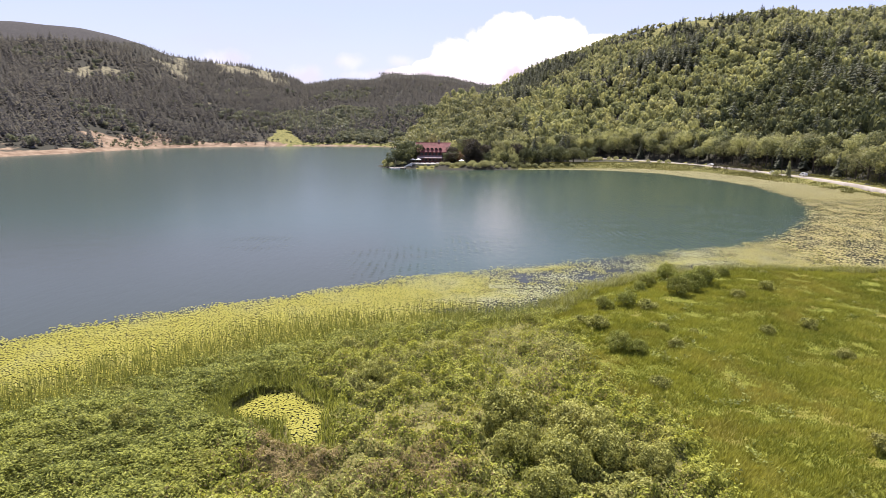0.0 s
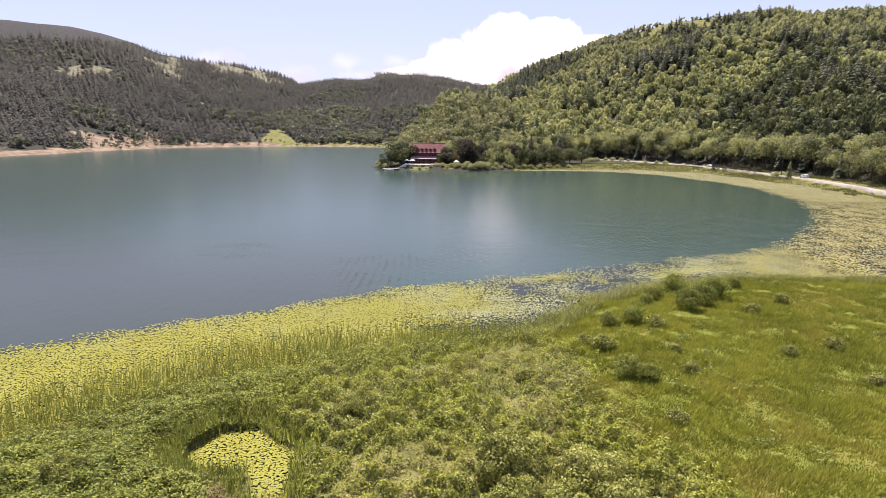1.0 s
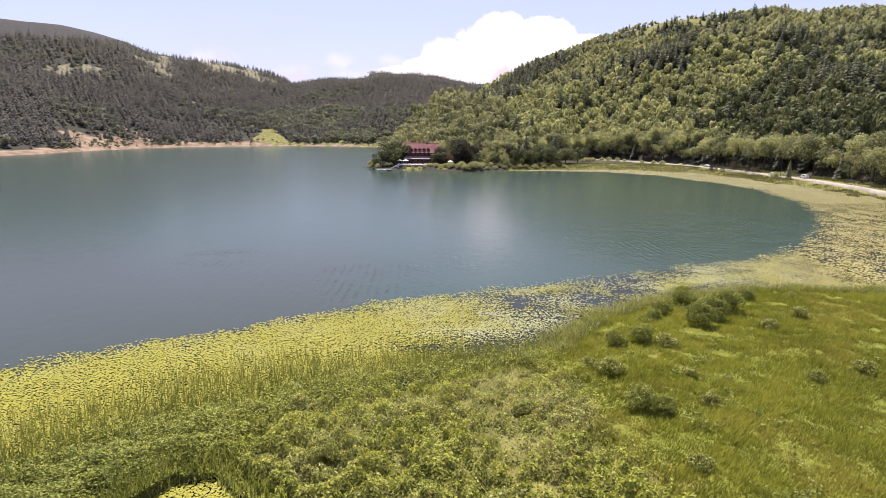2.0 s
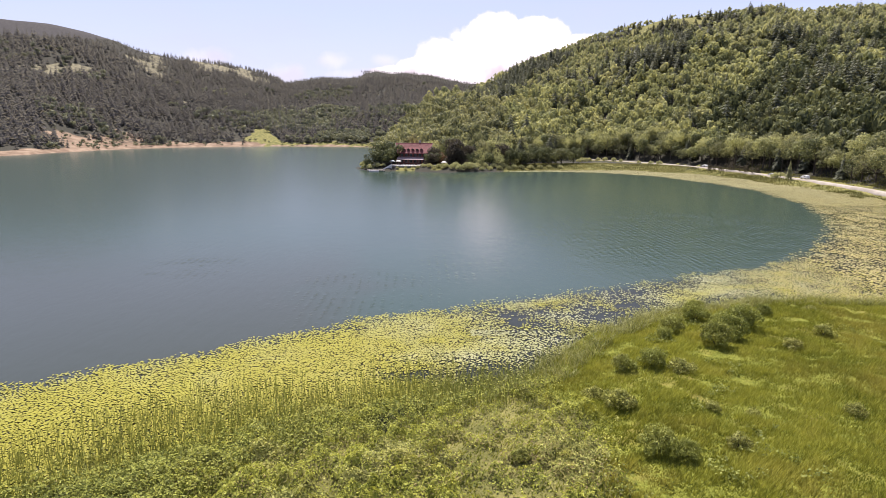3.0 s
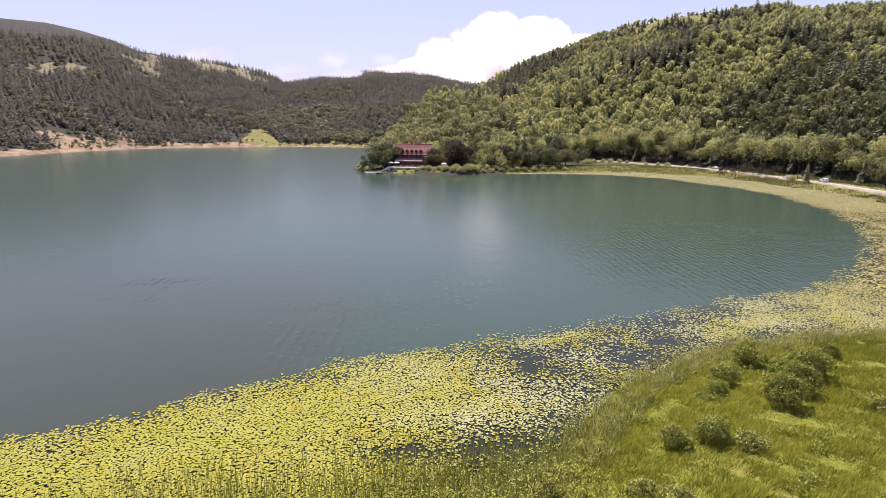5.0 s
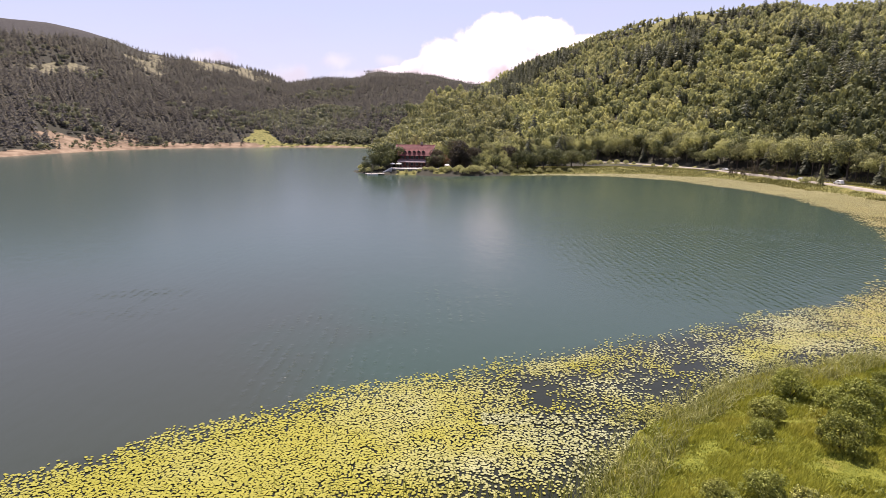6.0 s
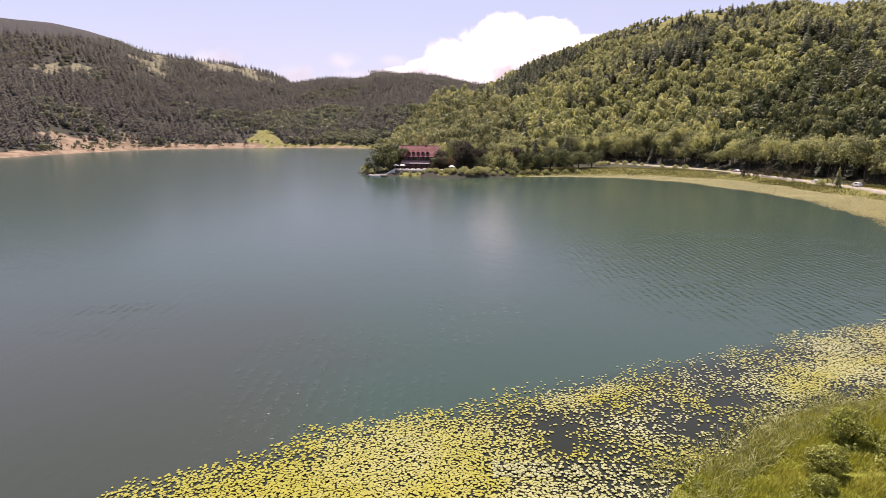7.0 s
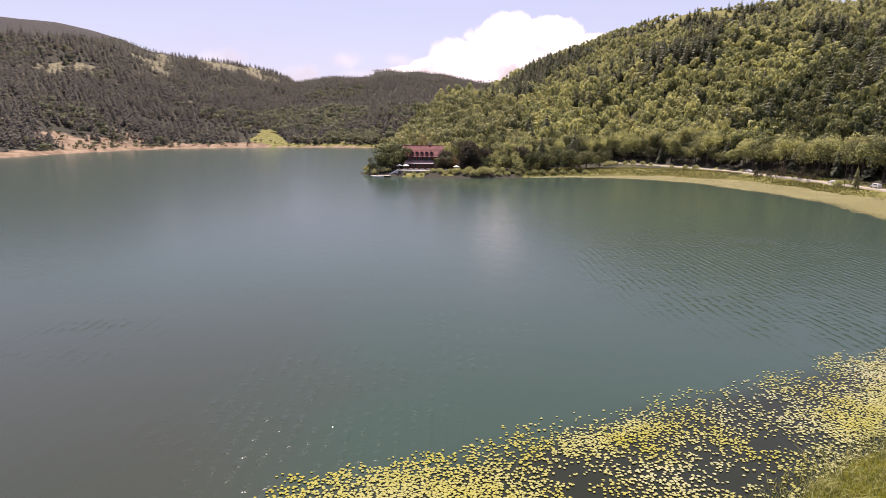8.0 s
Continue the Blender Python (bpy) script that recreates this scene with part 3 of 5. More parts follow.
def scatter(az0, az1, r0, r1, gap):
    """Even but irregular places in a sector."""
    x0, x1 = -r1 if az0 < 0 else 0, r1 if az1 > 0 else 0
    gx, gy = np.meshgrid(np.arange(x0, x1, gap), np.arange(0, r1, gap))
    x = (gx + rng.uniform(-0.45, 0.45, gx.shape) * gap + (np.arange(gx.shape[0])[:, None] % 2) * gap * 0.5).ravel()
    y = (gy + rng.uniform(-0.45, 0.45, gy.shape) * gap).ravel()
    az, r = np.degrees(np.arctan2(x, y)), np.hypot(x, y)
    keep = (az > az0) & (az < az1) & (r > r0) & (r < r1)
    return x[keep], y[keep]


def build_woods():
    broad = [crown_template(165, 0.38, 1.15, lobes=k) for k in (4, 5, 6, 7, 6, 5)]
    fine = [crown_template(330, 0.24, 1.15, lobes=k) for k in (5, 6, 7, 6, 5, 8)]
    upper = [crown_template(64, 0.55, 1.15, lobes=k) for k in (3, 4, 5)]
    small = [crown_template(80, 0.5, lobes=k) for k in (5, 6, 7)]
    firs = [fir_template(6, 4) for _ in range(4)]
    tall = [fir_template(11, 8) for _ in range(3)]
    # near hillside: mixed beech wood with stands of fir
    x, y = scatter(-7, 46, 300, 560, 5.3)
    x1, y1 = scatter(-7, 46, 560, 820, 4.1)
    x, y = np.r_[x, x1], np.r_[y, y1]
    az, r = np.degrees(np.arctan2(x, y)), np.hypot(x, y)
    foot, ridge = np.interp(az, NEAR[:, 0], NEAR[:, 1]), np.interp(az, NEAR[:, 0], NEAR[:, 2])
    grass, _, d, _, _, _, _ = clearings(x, y)
    keep = (r > np.where(az > 4, foot + 15, 338)) & (r < ridge + np.where(az < 6, 160, 22)) & (d > 6) & (away_from(ROAD_LINE, x, y, False) > 7) & (rng.uniform(0, 1, len(x)) > np.where(r < 420, 0, grass * 0.95))
    x, y, az, r, ridge = x[keep], y[keep], az[keep], r[keep], ridge[keep]
    up = (r - np.interp(az, NEAR[:, 0], NEAR[:, 1])) / (ridge - np.interp(az, NEAR[:, 0], NEAR[:, 1]))
    clump = lambda a0, u0, wa, wu: np.exp(-(((az - a0) / wa) ** 2) - ((up - u0) / wu) ** 2)
    stand = 0.6 * fbm(x, y, 60.0, 61) + 0.62 * clump(7, 0.85, 5, 0.3) + 0.95 * clump(20, 0.9, 5.5, 0.09) + 0.85 * clump(28.5, 0.62, 2.4, 0.16) + 0.6 * clump(33, 0.45, 3, 0.2) + 0.5 * clump(19, 0.58, 6, 0.13) + 0.5 * clump(13, 0.75, 4, 0.12) - 0.3 * (up < 0.3)
    fir = stand + rng.normal(0, 0.25, len(x)) > 0.66
    fir |= rng.uniform(0, 1, len(x)) < np.where(r < 560, 0.045, 0.03)
    z = land(x, y)
    b = ~fir
    pick = rng.integers(0, len(broad), len(x))
    wide = rng.uniform(2.7, 4.3, len(x)) * np.where(r > 560, 0.72, 1.0)
    high = wide * rng.uniform(1.0, 1.6, len(x)) * np.where(r > ridge - 45, 0.6, 1.0)
    wide = wide * np.where(r > ridge - 45, 0.75, 1.0)
    rise = rng.uniform(0.7, 1.5, len(x))
    wide, high = wide * np.where(az < 7, 1.2, 1.0), high * np.where(az < 7, 1.2, 1.0)
    kind = np.where((r > 560 + 40 * fbm(x, y, 50.0, 63)), 10 + pick % 3, np.where(az < 7, 20 + pick, pick))
    # lower and right-hand trees take the leaf colour with shade in it
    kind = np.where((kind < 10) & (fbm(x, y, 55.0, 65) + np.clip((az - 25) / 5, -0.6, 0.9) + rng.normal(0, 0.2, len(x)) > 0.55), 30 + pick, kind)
    for material, label, models in ((LEAF_BROAD, "dense sunlit green beech wood covering the hillside", [*enumerate(broad)]), (LEAF_PALE, "small pale-green trees on the upper hillside, haze put into their colour", [*enumerate(upper, 10)]),
                                    (LEAF_OLIVE, "olive broadleaf wood rising behind the house", [*enumerate(fine, 20)]), (LEAF_DEEP, "beech stands on the lower hillside, darkened by shade put into the colour", [*enumerate(broad, 30)])):
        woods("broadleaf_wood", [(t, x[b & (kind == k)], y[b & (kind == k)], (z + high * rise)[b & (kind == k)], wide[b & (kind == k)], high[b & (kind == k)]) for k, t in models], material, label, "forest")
    pick = rng.integers(0, len(tall), len(x))
    high = rng.uniform(9, 21, len(x)) * np.where(r > 560, 0.85, 1.0) * np.where(r > ridge - np.where(az < 26, 70, 25), np.where(az < 26, 0.5, 0.6), 1.0)
    woods("fir_wood", [(t, x[fir & (pick == k)], y[fir & (pick == k)], z[fir & (pick == k)], high[fir & (pick == k)] * 1.2, high[fir & (pick == k)]) for k, t in enumerate(tall)],
          LEAF_PINE, "dark firs standing among the hillside beeches", "forest")
    # hills beyond the lake, haze painted into the leaf colours
    x, y = scatter(-47, 9, 560, 1480, 5.3)
    az, r = np.degrees(np.arctan2(x, y)), np.hypot(x, y)
    ridge = np.interp(az, BEYOND[:, 0], BEYOND[:, 2])
    grass, soil, d, _, _, bare, hay = clearings(x, y)
    keep = (d > 5) & (r < ridge + 15) & (rng.uniform(0, 1, len(x)) > np.maximum(grass, hay) * 1.15) & (rng.uniform(0, 1, len(x)) > soil * 1.3) & (rng.uniform(0, 1, len(x)) > bare * 1.05)
    hidden = (az > 4.5) | ((az > -4) & (r < 610))
    keep &= ~hidden
    x, y, az, r = x[keep], y[keep], az[keep], r[keep]
    z = land(x, y)
    leafy = fbm(x, y, 90.0, 71) + 0.55 * np.exp(-(((az + 8) / 6) ** 2)) * (r < 950) + 0.45 * (shore(x, y) < 45) + rng.normal(0, 0.45, len(x)) > 0.8 + 0.28 * np.clip((-az - 14) / 4, 0, 1) + 2.0 * (r > np.interp(az, BEYOND[:, 0], BEYOND[:, 2]) - 130)
    f = ~leafy
    pick = rng.integers(0, len(firs), len(x))
    high = rng.uniform(7, 14.5, len(x)) * np.where(r > np.interp(az, BEYOND[:, 0], BEYOND[:, 2]) - 60, np.where((az > -22.5) & (az < -13), 0.7, 0.42), np.where(r > 1050, 0.85, 1.0))
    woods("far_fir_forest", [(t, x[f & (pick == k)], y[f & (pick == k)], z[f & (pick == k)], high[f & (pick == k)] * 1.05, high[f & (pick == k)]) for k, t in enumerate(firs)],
          LEAF_FIR, "dark fir forest covering the hills beyond the lake, greyed by haze in its colour", "forest")
    pick = rng.integers(0, len(small), len(x))
    wide = rng.uniform(2.6, 4.8, len(x))
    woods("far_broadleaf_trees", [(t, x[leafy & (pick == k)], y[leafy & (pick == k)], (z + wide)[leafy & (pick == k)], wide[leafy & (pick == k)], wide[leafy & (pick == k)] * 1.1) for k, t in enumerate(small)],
          LEAF_HAZE, "paler broadleaf trees scattered through the far fir forest, haze put into their colour", "forest")
    # round bushes along the far shore, in the same hazed leaf colour
    x, y = scatter(-31, -2, 560, 760, 5.5)
    d = shore(x, y)
    keep = (d > 3) & (d < np.where(np.degrees(np.arctan2(x, y)) < -25.5, 62, 22)) & (rng.uniform(0, 1, len(x)) < 0.4 + 0.5 * fbm(x, y, 30.0, 73))
    x, y = x[keep], y[keep]
    wide, pick = rng.uniform(0.8, 2.2, len(x)), rng.integers(0, len(small), len(x))
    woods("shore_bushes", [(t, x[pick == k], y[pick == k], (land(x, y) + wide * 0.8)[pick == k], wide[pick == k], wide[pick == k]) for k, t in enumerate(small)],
          LEAF_HAZE, "round olive bushes along the far shore, haze put into their colour", "bushes")


build_woods()


# ---- water lilies ----
def lily_density(x, y):
    """Share of the water covered by pads."""
    d = -shore(x, y)
    edge = lily_edge(x, y) + 0.9 * fbm(x, y, 5.0, 81) + 0.7 * fbm(x, y, 1.3, 85, 2)
    full = np.clip(edge / 4.5, 0, 1) ** 0.8 * np.clip(edge / 0.6, 0, 1) * np.clip((d + 3.5) / 2.0, 0, 1)
    heap = lambda x0, y0, rx, ry, lean: np.exp(-(((x - x0) / rx) ** 2) - ((y - y0 - lean * (x - x0)) / ry) ** 2)
    cover = np.interp(x + 3.0 * fbm(x, y, 5.0, 89, 3), [-6, 3, 7.5, 20, 31, 41, 52], [0.93, 0.73, 0.33, 0.25, 0.29, 0.48, 0.70])
    cover = cover + 0.55 * heap(15.5, 85.0, 5.0, 1.5, 0.38) + 0.3 * heap(8.0, 69.8, 4.0, 1.6, 0.0) + 0.45 * heap(36.0, 88.6, 5.0, 1.5, 0.6)
    cover = cover - 0.17 * heap(10.5, 77.4, 4.5, 2.2, 0.55) - 0.1 * heap(21.0, 82.3, 5.0, 2.0, 0.3) - 0.7 * heap(1.0, 63.9, 2.4, 1.6, 0.0) - 0.4 * heap(5.4, 63.9, 2.6, 1.3, 0.0)
    cover = cover - 0.14 * heap(29.0, 90.0, 5.0, 2.5, 0.4) - 0.2 * heap(33.5, 84.4, 4.0, 0.9, 0.4) + 0.22 * fbm(x, y, 2.8, 91, 3) * np.clip((x + 5) / 11, 0.15, 1)
    cover = np.where(y > 180, 0.95, cover)
    cover = full * np.clip(cover, 0.03, 0.98)
    tuft = np.ones_like(cover)
    bay = np.clip((x - 55) / 12, 0, 1) * np.clip((190 - y) / 30, 0, 1)
    tuft = tuft * (1 - bay * np.clip(0.25 - 0.8 * fbm(x, y, 3.2, 103, 3), 0, 0.45))
    tuft = np.maximum(tuft, 0.95 * np.clip((y - 175) / 50, 0, 1))
    return np.where(inside(CLEAR, x, y), 0.97, cover * tuft)


def pads(x, y, size, sides, lift=0.03, tip_up=0.13):
    n = len(x)
    a = np.arange(sides) * 2 * np.pi / sides
    r = size[:, None] * rng.uniform(0.85, 1.1, (n, sides))
    r[:, 0] *= 0.55
    tip = rng.uniform(0, 2 * np.pi, n)[:, None] + a
    px, py = x[:, None] + r * np.cos(tip), y[:, None] + r * np.sin(tip) * 0.95
    tilt = rng.normal(0, tip_up, (n, 2))
    pz = lift + rng.uniform(0, 0.05, n)[:, None] + np.abs((px - x[:, None]) * tilt[:, :1] + (py - y[:, None]) * tilt[:, 1:])
    return np.stack([px, py, pz], -1).reshape(-1, 3), np.arange(n * sides).reshape(n, sides)


def bed_of_single_pads(x, y, size):
    """The pads that the camera passes nearest, each a leaf of its own with a notch and a rim."""
    patch = tagged(new("water_lily_patch"), "loose pale lily pads on dark shallow water", "water lilies")
    patch.location = (float(x.mean()), float(y.mean()), 0.0)
    shapes = []
    for k in range(5):
        a = np.linspace(0.25, 2 * np.pi - 0.25, 12) + rng.uniform(-0.08, 0.08, 12)
        r = size * rng.uniform(0.92, 1.08, 12)
        rim = np.stack([r * np.cos(a), r * np.sin(a), 0.012 + rng.uniform(0, 0.02, 12)], -1)
        mid = np.array([[0.1 * size, 0, 0.0]])
        low = np.vstack([mid, rim]) - (0, 0, 0.008)
        verts = np.vstack([mid, rim, low])
        top = [(0, 1 + i, 2 + i) for i in range(11)]
        under = [(13, 15 + i, 14 + i) for i in range(11)]
        side = [t for i in range(11) for t in ((1 + i, 14 + i, 15 + i), (1 + i, 15 + i, 2 + i))]
        shapes.append(sheet("lily_pad", verts, np.array(top + under + side), LEAF_PAD, {"tone": np.full(26, 0.25 + 0.14 * k), "dry": np.full(26, 0.1 * k)}, True))
    for k, (px, py) in enumerate(zip(x, y)):
        pad = new("lily_pad", shapes[k % 5])
        pad.parent = patch
        pad.matrix_basis = pose(px - x.mean(), py - y.mean(), 0.03 + rng.uniform(0, 0.06), rng.normal(0, 6), rng.normal(0, 6), rng.uniform(0, 360)) @ Matrix.Scale(rng.uniform(0.75, 1.2), 4)


def lily_bed(name, x0, x1, y0, y1, gap, size, sides, label):
    gx, gy = np.meshgrid(np.arange(x0, x1, gap), np.arange(y0, y1, gap))
    x = (gx + rng.uniform(-0.6, 0.6, gx.shape) * gap).ravel()
    y = (gy + rng.uniform(-0.6, 0.6, gy.shape) * gap).ravel()
    keep = rng.uniform(0, 1, len(x)) < lily_density(x, y)
    x, y = x[keep], y[keep]
    single = (x > 6.0) & (x < 15.0) & (y > 73.5) & (y < 80.0)
    single &= np.cumsum(single) <= 300
    golden = np.clip(np.maximum(np.interp(x, [-6, 4, 12, 20], [0.95, 0.80, 0.55, 0.42]), np.clip(1.4 * (lily_density(x, y) - 0.42), 0, 0.55) * (x < 60)) + 0.25 * np.clip((x - 34) / 20, 0, 1) + np.interp(x, [-8, 6], [0.12, 0.4]) * fbm(x, y, 4.0, 99), 0, 0.95) * np.clip((240 - y) / 80, 0.15, 1)
    if single.any():
        bed_of_single_pads(x[single], y[single], size)
    x, y, golden = x[~single], y[~single], golden[~single]
    faded = rng.uniform(0, 1, len(x)) < np.clip((x - 34) / 38, 0, 0.92)
    for mask, leaf, words in ((~faded, LEAF_PAD, label), (faded, LEAF_TAN, "faded tan lily pads among the yellow ones in the bay")):
        if not mask.any():
            continue
        u, v = x[mask], y[mask]
        verts, faces = pads(u, v, rng.uniform(0.75, 1.2, len(u)) * size, sides, tip_up=0.13 if size < 0.15 else 0.04)
        tone = np.repeat(np.clip(0.5 + 0.45 * fbm(u, v, 5.0, 95), 0, 1), sides)
        tagged(new(name, sheet(name, verts, faces, leaf, {"tone": tone, "dry": np.repeat(golden[mask], sides)})), words, "water lilies", kind="stuff")


lily_bed("water_lily_pads", -60, 62, 30, 112, 0.145, 0.112, 6, "dense yellow-green water lily pads floating along the bank")
lily_bed("water_lily_pads", 62, 160, 84, 220, 0.27, 0.21, 5, "sparser yellow-green lily pads around the bay")
lily_bed("water_lily_pads", 30, 160, 220, 372, 0.33, 0.27, 5, "pale tan lily pads along the far bay shore")


# ---- marsh: sedge, thicket, reeds ----
def blades(x, y, z, high, wide, lean):
    """Bent grass blades, each two faces tall enough to curve: (n, 2 quads)."""
    n = len(x)
    a, b = rng.uniform(0, 2 * np.pi, n), rng.uniform(0, 2 * np.pi, n)
    side = np.stack([np.cos(a), np.sin(a), 0 * a], -1) * (wide / 2)[:, None]
    out = np.stack([np.cos(b), np.sin(b), 0 * b], -1) * (lean * high)[:, None]
    foot = np.stack([x, y, z], -1)
    up = np.stack([0 * x, 0 * x, high], -1)
    p = [foot - side, foot + side, foot + 0.6 * up + 0.3 * out + side * 0.8, foot + 0.6 * up + 0.3 * out - side * 0.8, foot + up * 0.95 + out + side * 0.1, foot + up * 0.95 + out - side * 0.1]
    verts = np.stack(p, 1).reshape(-1, 3)
    k = np.arange(n)[:, None] * 6
    faces = np.concatenate([k + [0, 1, 2, 3], k + [3, 2, 4, 5]], 0)
    return verts, faces


def marsh_places(x0, x1, y0, y1, per):
    n = int((x1 - x0) * (y1 - y0) * per)
    x, y = rng.uniform(x0, x1, n), rng.uniform(y0, y1, n)
    d = shore(x, y)
    keep = (np.abs(x) < 7 + 0.83 * y) & (d > 0.2) & ~inside(CLEAR, x, y)
    return x[keep], y[keep], d[keep]


def build_marsh():
    x, y, d = marsh_places(-20, 75, 16, 90, 190)
    share = meadow_share(x, y)
    keep = rng.uniform(0, 1, len(x)) < 0.1 + 0.9 * share
    x, y = x[keep], y[keep]
    tuft = np.clip(0.5 + 0.45 * fbm(x, y, 1.7, 131, 2) + 0.3 * smooth_noise(x, y, 0.6, 127), 0, 1)
    keep = rng.uniform(0, 1, len(x)) < np.clip(0.75 + 0.3 * tuft, 0.3, 1)
    x, y, tuft = x[keep], y[keep], tuft[keep]
    high = (0.12 + 0.34 * tuft**1.3) * rng.uniform(0.6, 1.3, len(x))
    a, b = rng.uniform(0, 2 * np.pi, len(x)), rng.normal(0.4, 0.9, len(x))
    side = np.stack([np.cos(a), np.sin(a), 0 * a], -1) * 0.042
    lean = (high * rng.uniform(0.3, 1.0, len(x)))[:, None] * np.stack([np.cos(b), np.sin(b), 0 * b], -1)
    foot = np.stack([x, y, land(x, y) - 0.04], -1)
    verts = np.stack([foot - side, foot + side, foot + lean + np.stack([0 * x, 0 * x, high], -1)], 1).reshape(-1, 3)
    # tussock shading put into the tone: tall tufts lighter, hollows darker
    tone = np.repeat(np.clip(0.25 + 0.45 * tuft + 0.25 * fbm(x, y, 1.7, 131, 2) + 0.35 * fbm(x, y, 9.0, 137, 3), 0, 1), 3)
    straw = np.clip(0.55 * fbm(x, y, 6.0, 139, 3) - 0.1, 0, 0.6) + 0.8 * np.exp(-(((x - 12.2) / 2.2) ** 2) - ((y - 40.5) / 3.4) ** 2)
    tagged(new("sedge_meadow", sheet("sedge_meadow", verts, np.arange(len(verts)).reshape(-1, 3), LEAF_GRASS, {"tone": tone, "dry": np.repeat(np.clip(straw, 0, 1), 3)})), "lime-green tussocky sedge meadow beside the lake", "grass", kind="stuff")
    # dark leafy herbs in the wet runnels between the tussocks
    x, y, d = marsh_places(10, 72, 20, 84, 42)
    run = np.abs(fbm(x, y, 7.0, 191, 3)) + 0.5 * np.abs(smooth_noise(x, y, 2.2, 193))
    keep = (run < 0.17) & (meadow_share(x, y) > 0.5) & (fbm(x, y, 12.0, 195, 2) > -0.1)
    x, y, run = x[keep], y[keep], run[keep]
    z = land(x, y) + rng.uniform(0.1, 0.5, len(x))
    way = rng.normal(0, 0.6, (len(x), 3)) + (0, 0, 1)
    verts = sprays(np.stack([x, y, z], -1), way, 0.18, 0.6).reshape(-1, 3)
    tone = np.repeat(np.clip(0.4 + 0.5 * fbm(x, y, 1.0, 197), 0, 1), 3)
    tagged(new("runnel_herbs", sheet("runnel_herbs", verts, np.arange(len(verts)).reshape(-1, 3), LEAF_WILLOW, {"tone": tone})), "dark leafy herbs in the meadow's wet runnels", "herbs", kind="stuff")
    # the same turf behind, coarser
    x, y = rng.uniform(8, 60, 26000), rng.uniform(-18, 22, 26000)
    keep = (rng.uniform(0, 1, len(x)) < meadow_share(x, y)) & ~((np.abs(x) < 7 + 0.83 * y) & (y > 16)) & (np.hypot(x - 20, y - 5) < 34 + 4 * fbm(x, y, 5.0, 133))
    x, y = x[keep], y[keep]
    verts, faces = blades(x, y, land(x, y) - 0.04, rng.uniform(0.2, 0.5, len(x)), np.full(len(x), 0.2), rng.uniform(0.3, 0.9, len(x)))
    tone = np.repeat(np.clip(0.45 + 0.45 * fbm(x, y, 3.0, 131), 0, 1), 6)
    tagged(new("sedge_meadow", sheet("sedge_meadow", verts, faces, LEAF_GRASS, {"tone": tone})), "coarse lime-green sedge on the marsh", "grass", kind="stuff")
    # thicket of low willow and bog myrtle: sprays over a lumpy canopy
    def canopy(x, y):
        lump = np.abs(fbm(x, y, 2.4, 141, 2)) * 0.5 + 0.6 * smooth_noise(x, y, 0.62, 145) + 0.25 * smooth_noise(x, y, 1.5, 146) + 0.3 * smooth_noise(x, y, 6.5, 148)
        return np.clip(0.4 + 0.95 * lump, 0.08, 2.0) * np.clip(away_from(CLEAR, x, y, True) / 1.5, 0.3, 1)
    x, y, d = marsh_places(-42, 40, 17, 86, 250)
    share = (1 - meadow_share(x, y)) * (1 - 0.85 * reed_share(x, y))
    keep = rng.uniform(0, 1, len(x)) < share * np.clip((60 - y) / 60 + 0.5, 0.7, 1)
    x, y = x[keep], y[keep]
    top = canopy(x, y)
    keep = rng.uniform(0, 1, len(x)) < np.clip(0.05 + top * 1.1, 0, 1)
    x, y, top = x[keep], y[keep], top[keep]
    sx, sy = (canopy(x + 0.15, y) - top) / 0.15, (canopy(x, y + 0.15) - top) / 0.15
    z = land(x, y) + top - 0.4 * rng.uniform(0, 1, len(x)) ** 2
    way = np.stack([-sx + rng.normal(0, 0.5, len(x)), -sy + rng.normal(0, 0.5, len(x)), np.ones(len(x))], -1)
    # lumps lighter on top, darker in the dips: shade painted into the tone
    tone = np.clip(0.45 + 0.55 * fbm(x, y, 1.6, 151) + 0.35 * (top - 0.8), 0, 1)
    brown = sum(a * np.exp(-(((x - cx) / rx) ** 2) - ((y - cy) / ry) ** 2) for cx, cy, rx, ry, a in ((-11.5, 33.6, 4.2, 2.6, 1.0), (-8.0, 30.5, 3.6, 2.6, 1.0), (-1.6, 36.4, 2.6, 2.6, 0.8), (-0.8, 31.0, 3, 3, 0.8), (8.6, 44.5, 2.6, 3.2, 0.7), (6.0, 49.0, 3.0, 3.0, 0.5), (-18, 28, 4, 2, 0.6)))
    species = np.where(rng.uniform(0, 1, len(x)) < brown * (0.75 + 0.6 * fbm(x, y, 2.0, 153)) + 0.12 * (fbm(x, y, 4.0, 157) > 0.35), 1, np.where(fbm(x, y, 5.0, 155) + rng.normal(0, 0.12, len(x)) > 0.3, 2, 0))
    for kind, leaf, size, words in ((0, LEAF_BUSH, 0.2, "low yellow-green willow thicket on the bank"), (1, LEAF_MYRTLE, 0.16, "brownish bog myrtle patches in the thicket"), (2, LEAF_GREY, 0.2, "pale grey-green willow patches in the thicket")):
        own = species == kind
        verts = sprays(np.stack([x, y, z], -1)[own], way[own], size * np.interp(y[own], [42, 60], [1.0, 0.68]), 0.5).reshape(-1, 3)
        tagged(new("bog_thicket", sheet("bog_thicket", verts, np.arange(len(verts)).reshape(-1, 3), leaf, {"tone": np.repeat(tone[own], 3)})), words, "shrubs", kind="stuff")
    x, y = rng.uniform(-45, 24, 110000), rng.uniform(-22, 30, 110000)
